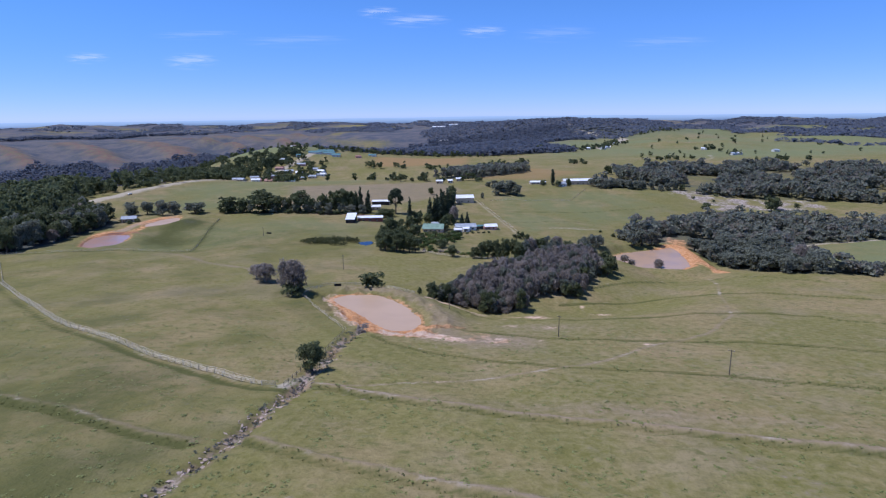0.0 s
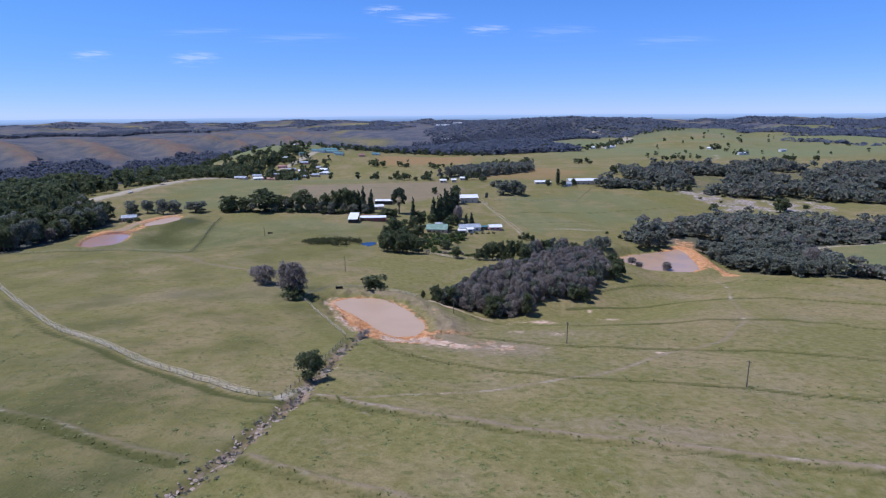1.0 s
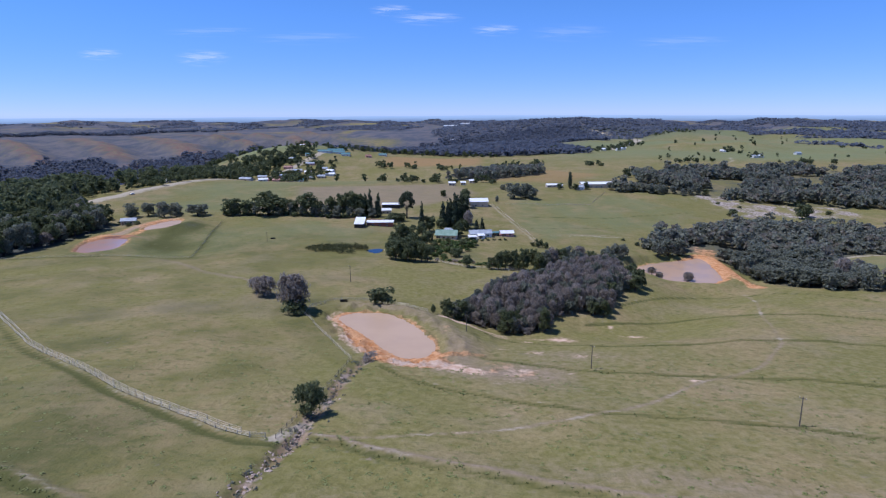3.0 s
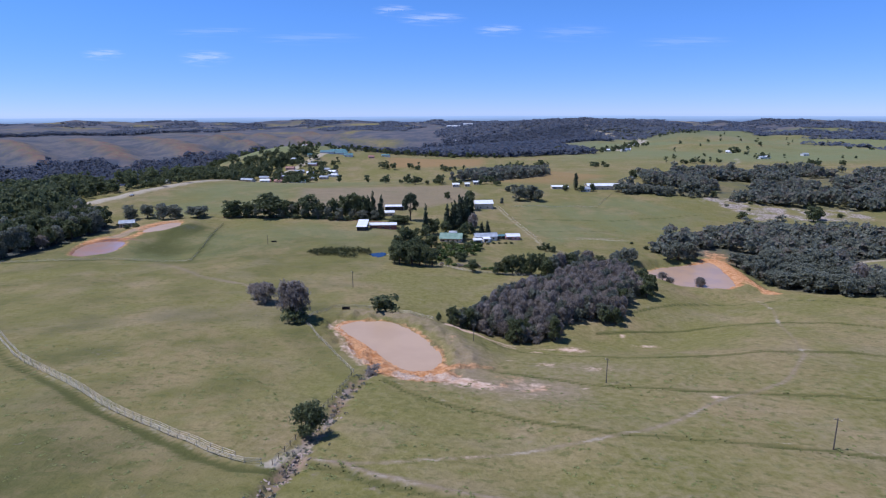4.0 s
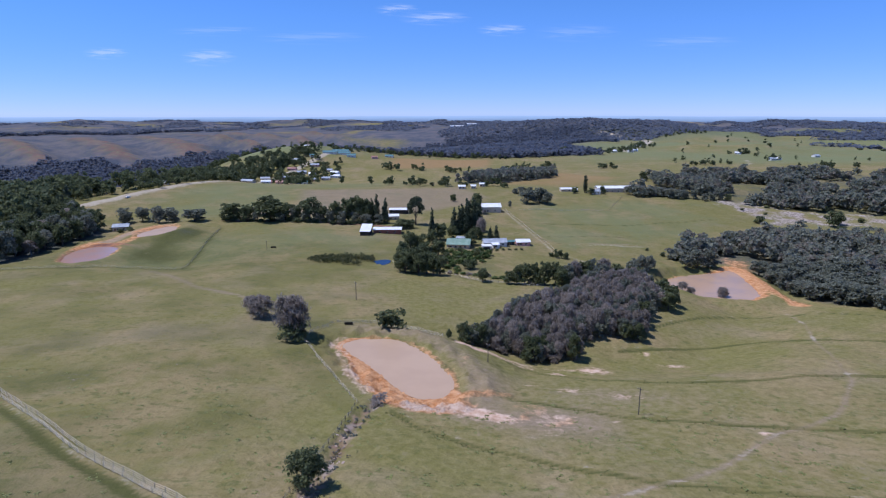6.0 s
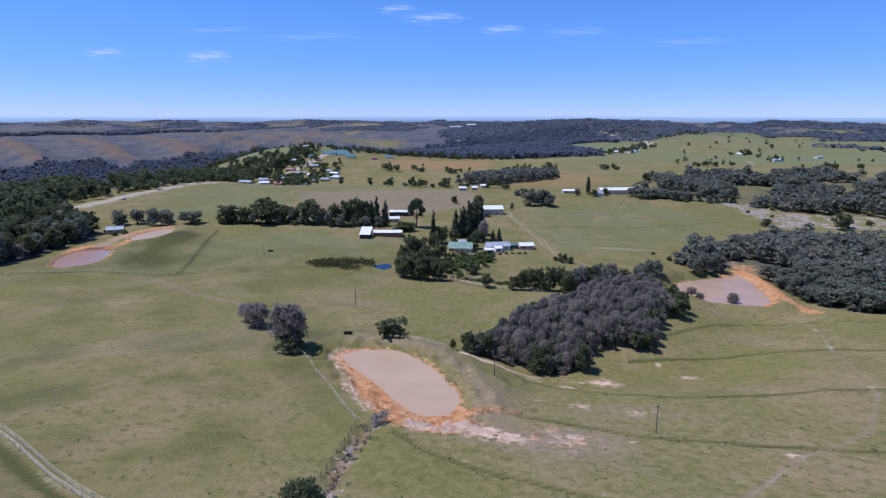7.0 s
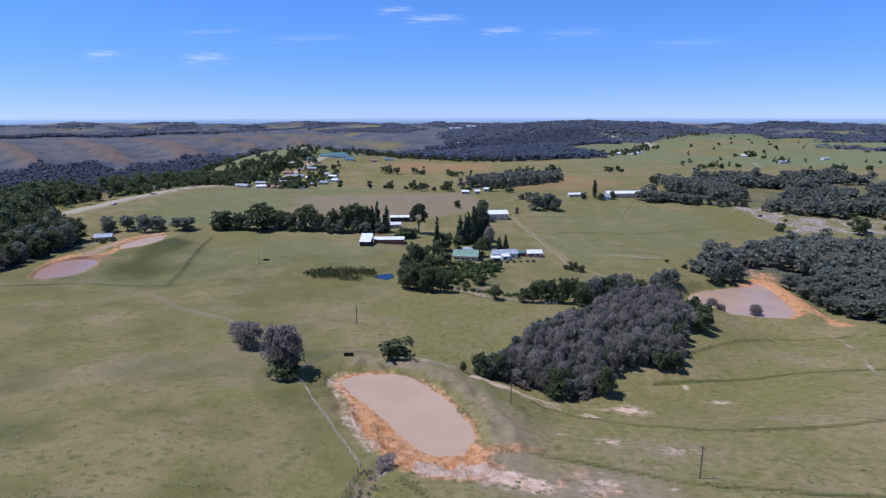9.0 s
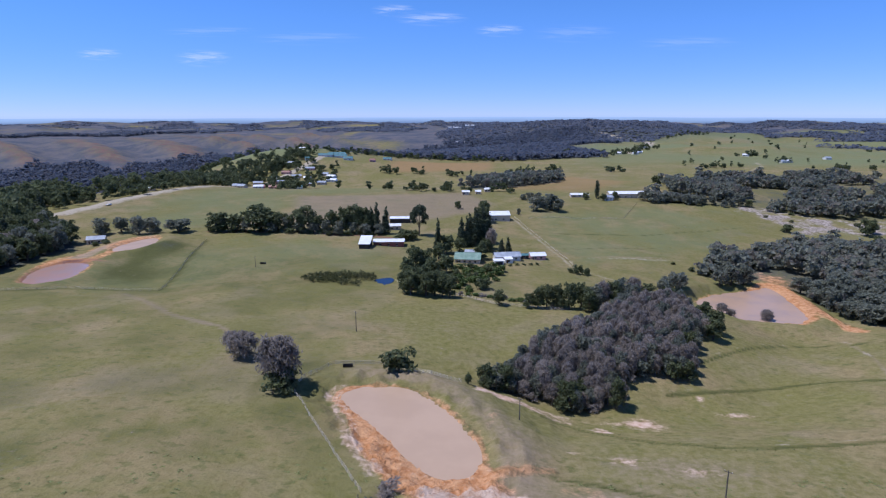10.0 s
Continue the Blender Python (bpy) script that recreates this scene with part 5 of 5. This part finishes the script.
def fence(line, gap, label, h=1.25, thick=0.075, post="post_pale", wires=4, wire=0.025):
    top = tagged(new("fence"), label, "fence")
    spots = along(line, gap)
    top.location = (spots[0][0], spots[0][1], high(*spots[0]))
    base = top.location.copy()
    v, f = [], []
    tube(v, f, (0, 0, -0.4), (0, 0, h), thick, thick * 0.9, 6)
    first = mesh_object("post", v, f, MAT[post], top)
    pts = []
    for k, (x, y) in enumerate(spots):
        p = Vector((x, y, high(x, y)))
        pts.append(p - base)
        ob = first if k == 0 else new("post", first.data)
        ob.parent = top
        ob.location = p - base
    for w in range(wires):
        z = h * (0.25 + 0.72 * w / max(1, wires - 1))
        v, f = [], []
        for k, p in enumerate(pts):
            v += [tuple(p + Vector((wire * dx, wire * dy, z + wire * dz))) for dx, dy, dz in ((0, 0, 1), (0.7, 0.7, -0.6), (-0.7, -0.7, -0.6))]
            if k:
                f += [(3 * k - 3 + m, 3 * k - 3 + (m + 1) % 3, 3 * k + (m + 1) % 3, 3 * k + m) for m in range(3)]
        mesh_object("wire", v, f, MAT["wire"], top)


shift = [(x + 0.7, y + 1.0) for x, y in FENCE_CURVE[:-1]]
fence(FENCE_CURVE, 3.2, "pale post and wire fence along a curving bank", wires=4, wire=0.036)
fence(shift, 3.4, "second pale wire fence beside the curving bank", wires=3, wire=0.036)
fence(FENCE_BEND[:5], 3.0, "dark post and wire fence beside the gully", wires=4, post="post")
fence(FENCE_BEND[4:], 3.0, "pale straight wire fence above the pond", wires=3, wire=0.026)
fence(FENCE_POND, 3.0, "wire fence round the pond's dam wall", wires=4, wire=0.04)
fence(DAM_FENCE, 4.0, "grey wire fence below the small dam", post="post")
fence([(-45, 374), (-13, 354), (4, 341), (34, 337)], 4.0, "grey fence along the farm garden", post="post")
fence([(30, 562), (45, 483), (54, 428)], 4.5, "grey fence beside the farm lane", post="post")
fence([(42, 560), (120, 572), (150, 640)], 5.0, "grey fence across the far field", post="post")

# stones and rubble of the gully
rng = np.random.RandomState(71)
ROCKS = []
for k in range(4):
    bm = bmesh.new()
    bmesh.ops.create_icosphere(bm, subdivisions=1, radius=0.5)
    for v in bm.verts:
        v.co *= 1 + rng.uniform(-0.28, 0.28)
        v.co.z *= 0.55
    me = bpy.data.meshes.new("stone")
    bm.to_mesh(me)
    bm.free()
    me.materials.append(MAT["stone_dark" if k == 3 else "stone"])
    ROCKS.append(me)
for k, (x, y) in enumerate(along(GULLY, 0.28)):
    if y > 176 or rng.uniform() < 0.25 or (y > 140 and rng.uniform() < 0.6):
        continue
    x, y = x + rng.normal(0, 1.1), y + rng.normal(0, 0.5)
    ob = tagged(new("stone", ROCKS[rng.randint(4)]), "pale broken stone in the eroded gully", "stone", "stones in the gully")
    ob.matrix_basis = pose(x, y, high(x, y) + 0.05, rng.uniform(-20, 20), rng.uniform(-20, 20), rng.uniform(0, 360)) @ Matrix.Diagonal((rng.uniform(0.3, 1.3), rng.uniform(0.3, 1.0), rng.uniform(0.25, 0.5), 1))

# weeds in the gully and along the banks
spots = np.array(along(GULLY, 0.8))
spots = spots + rng.normal(0, 1.5, spots.shape)
wood("weeds", spots, rng.uniform(0.3, 0.9, len(spots)), rng.uniform(0.7, 1.5, len(spots)), 14, 0.13, MAT["leaf_wood"], "low scrub and weeds along the gully", 81)
spots = np.concatenate([np.array(along(b, 0.9)) for b in BANKS + DITCHES])
spots = spots + rng.normal(0, 0.7, spots.shape) + np.array([0, -0.8])
wood("rank_grass", spots, rng.uniform(0.12, 0.3, len(spots)), rng.uniform(0.5, 1.0, len(spots)), 6, 0.09, MAT["tuft"], "rank dark grass along the contour banks", 82)
spots = np.stack([rng.uniform(-150, 180, 5000), 74 + 130 * rng.uniform(0, 1, 5000) ** 1.5], -1)
spots = spots[(inside_gap(spots[:, 0], spots[:, 1], POND) > 14) & (waves(spots[:, 0], spots[:, 1], 30, 91) > -0.25)]
wood("grass_tufts", spots, rng.uniform(0.06, 0.14, len(spots)), rng.uniform(0.8, 2.0, len(spots)), 16, 0.13, MAT["tuft"], "tufts of coarse grass dotted over the pasture", 83, 0.3, 4.0)

# reeds by the pool
for ring, n in (([(-92, 372), (-86, 380), (-68, 383), (-64, 376), (-70, 366), (-84, 365)], 260), ([(-66, 376), (-64, 384), (-56, 382), (-54, 374), (-60, 371)], 120), ([(-72, 362), (-68, 366), (-60, 366), (-62, 360)], 40)):
    spots = scatter(ring, 1.6, n)
    wood("reeds", spots, rng.uniform(2.0, 3.2, len(spots)), rng.uniform(1.6, 2.6, len(spots)), 26, 0.22, MAT["reed"], "bed of olive brown reeds beside the pool", n)


def trough(x, y, turn, label):
    """A low stock trough on feet."""
    top = tagged(new("trough"), label, "trough")
    top.matrix_basis = pose(x, y, high(x, y), 0, 0, turn)
    bm = bmesh.new()
    box(bm, -1.5, 1.5, -0.5, 0.5, 0.25, 0.4)
    for x0, x1, y0, y1 in ((-1.5, 1.5, -0.5, -0.4), (-1.5, 1.5, 0.4, 0.5), (-1.5, -1.4, -0.4, 0.4), (1.4, 1.5, -0.4, 0.4)):
        box(bm, x0, x1, y0, y1, 0.4, 0.9)
    part("basin", bm, MAT["metal_dark"], top)
    for sx in (-1.2, 1.2):
        part("foot", box(bmesh.new(), sx - 0.15, sx + 0.15, -0.4, 0.4, -0.1, 0.25), MAT["metal_dark"], top)


trough(-120, 400, 5, "dark steel stock trough on the pasture")
# an unidentified dark object on the dam wall, given the trough's shape
trough(-46.5, 257.5, 8, "unclear dark object on the pond's dam wall, shaped as a trough")


def pickup(x, y, turn, label):
    """A small pickup truck: body, cab, load bed and wheels."""
    top = tagged(new("pickup_truck"), label, "vehicle")
    top.matrix_basis = pose(x, y, high(x, y) + 0.05, 0, 0, turn)
    part("body", box(bmesh.new(), -2.5, 2.5, -0.85, 0.85, 0.45, 1.05), MAT["wall_white"], top)
    bm = bmesh.new()
    box(bm, -0.4, 1.3, -0.8, 0.8, 1.05, 1.7)
    cab = part("cab", bm, MAT["wall_white"], top)
    part("windscreen", box(bmesh.new(), 1.3, 1.33, -0.7, 0.7, 1.15, 1.6), MAT["glass"], cab)
    for sx in (-1.6, 1.6):
        for sy in (-0.86, 0.86):
            v, f = [], []
            tube(v, f, (sx, sy - 0.12, 0.35), (sx, sy + 0.12, 0.35), 0.36, 0.36, 12)
            mesh_object("wheel", v, f, MAT["metal_dark"], top)


pickup(-305, 570, 78, "white pickup truck on the tar road")


# ---- the far plain that closes the distance: a glowing strip, haze painted in ----
def plain_far_off():
    n = Nodes("hazy_plain_glow")
    rise = n.add("SeparateXYZ")
    n.put(rise.inputs[0], n.coords())
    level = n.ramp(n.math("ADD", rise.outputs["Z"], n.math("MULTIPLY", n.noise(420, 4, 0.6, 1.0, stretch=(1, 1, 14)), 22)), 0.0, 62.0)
    # haze gradient and its streaks are put into the emission colour
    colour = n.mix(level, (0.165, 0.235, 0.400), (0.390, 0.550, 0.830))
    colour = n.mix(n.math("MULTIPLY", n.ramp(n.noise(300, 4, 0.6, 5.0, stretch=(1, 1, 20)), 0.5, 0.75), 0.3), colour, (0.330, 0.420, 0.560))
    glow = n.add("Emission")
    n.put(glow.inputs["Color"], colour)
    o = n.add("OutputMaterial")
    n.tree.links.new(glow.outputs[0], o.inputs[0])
    verts, faces = [], []
    for k in range(121):
        a = radians(-60 + k)
        x, y = 4830 * math.sin(a), 40 + 4830 * math.cos(a)
        crest = 45 + 3.0 * math.sin(7 * a + 1) + 1.2 * math.sin(31 * a)
        verts += [(x, y, -60), (x, y, crest)]
        if k:
            faces.append((2 * k - 2, 2 * k, 2 * k + 1, 2 * k - 1))
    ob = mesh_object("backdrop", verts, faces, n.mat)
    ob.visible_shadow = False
    return tagged(ob, "pale blue glowing backdrop with horizon haze painted in", "horizon", kind="structure")


plain_far_off()

# ---- thin clouds far off ----
def cloud_material(name, amount):
    n = Nodes(name)
    grad = n.add("TexGradient")
    grad.gradient_type = "SPHERICAL"
    n.put(grad.inputs["Vector"], n.coords())
    wisp = n.noise(0.5, 5, 0.6, 2.0, 0.6, stretch=(0.5, 1, 1.4))
    mask = n.math("MULTIPLY", n.ramp(grad.outputs["Fac"], 0.05, 0.8), n.ramp(wisp, 0.38, 0.75))
    glow = n.add("Emission")
    glow.inputs["Color"].default_value = (0.80, 0.86, 1.0, 1)
    glow.inputs["Strength"].default_value = 0.95
    clear = n.add("BsdfTransparent")
    m = n.add("MixShader")
    n.put(m.inputs[0], n.math("MULTIPLY", mask, amount))
    n.tree.links.new(clear.outputs[0], m.inputs[1])
    n.tree.links.new(glow.outputs[0], m.inputs[2])
    o = n.add("OutputMaterial")
    n.tree.links.new(m.outputs[0], o.inputs[0])
    return n.mat


CLOUD, VEIL = cloud_material("thin_cloud", 0.62), cloud_material("faint_cloud", 0.22)
for across, up, w, h in ((-0.584, 0.095, 132, 34), (-0.416, 0.088, 160, 49), (-0.11, 0.158, 122, 34), (-0.052, 0.145, 197, 39), (0.055, 0.127, 141, 34), (-0.4, 0.128, 282, 29), (-0.247, 0.117, 329, 39), (0.171, 0.122, 235, 49), (0.346, 0.107, 282, 39)):
    ob = tagged(mesh_object("cloud", [(-1, 0, -1), (1, 0, -1), (1, 0, 1), (-1, 0, 1)], [(0, 1, 2, 3)], VEIL if w > 220 else CLOUD), "thin white wisp of cloud far off", "cloud", "clouds in the sky", "structure")
    ob.matrix_basis = Matrix.Translation((across * 4700, 4700, 70 + up * 4700)) @ Matrix.Diagonal((w * 1.6, 1, h * 1.6, 1))
    ob.visible_shadow = False
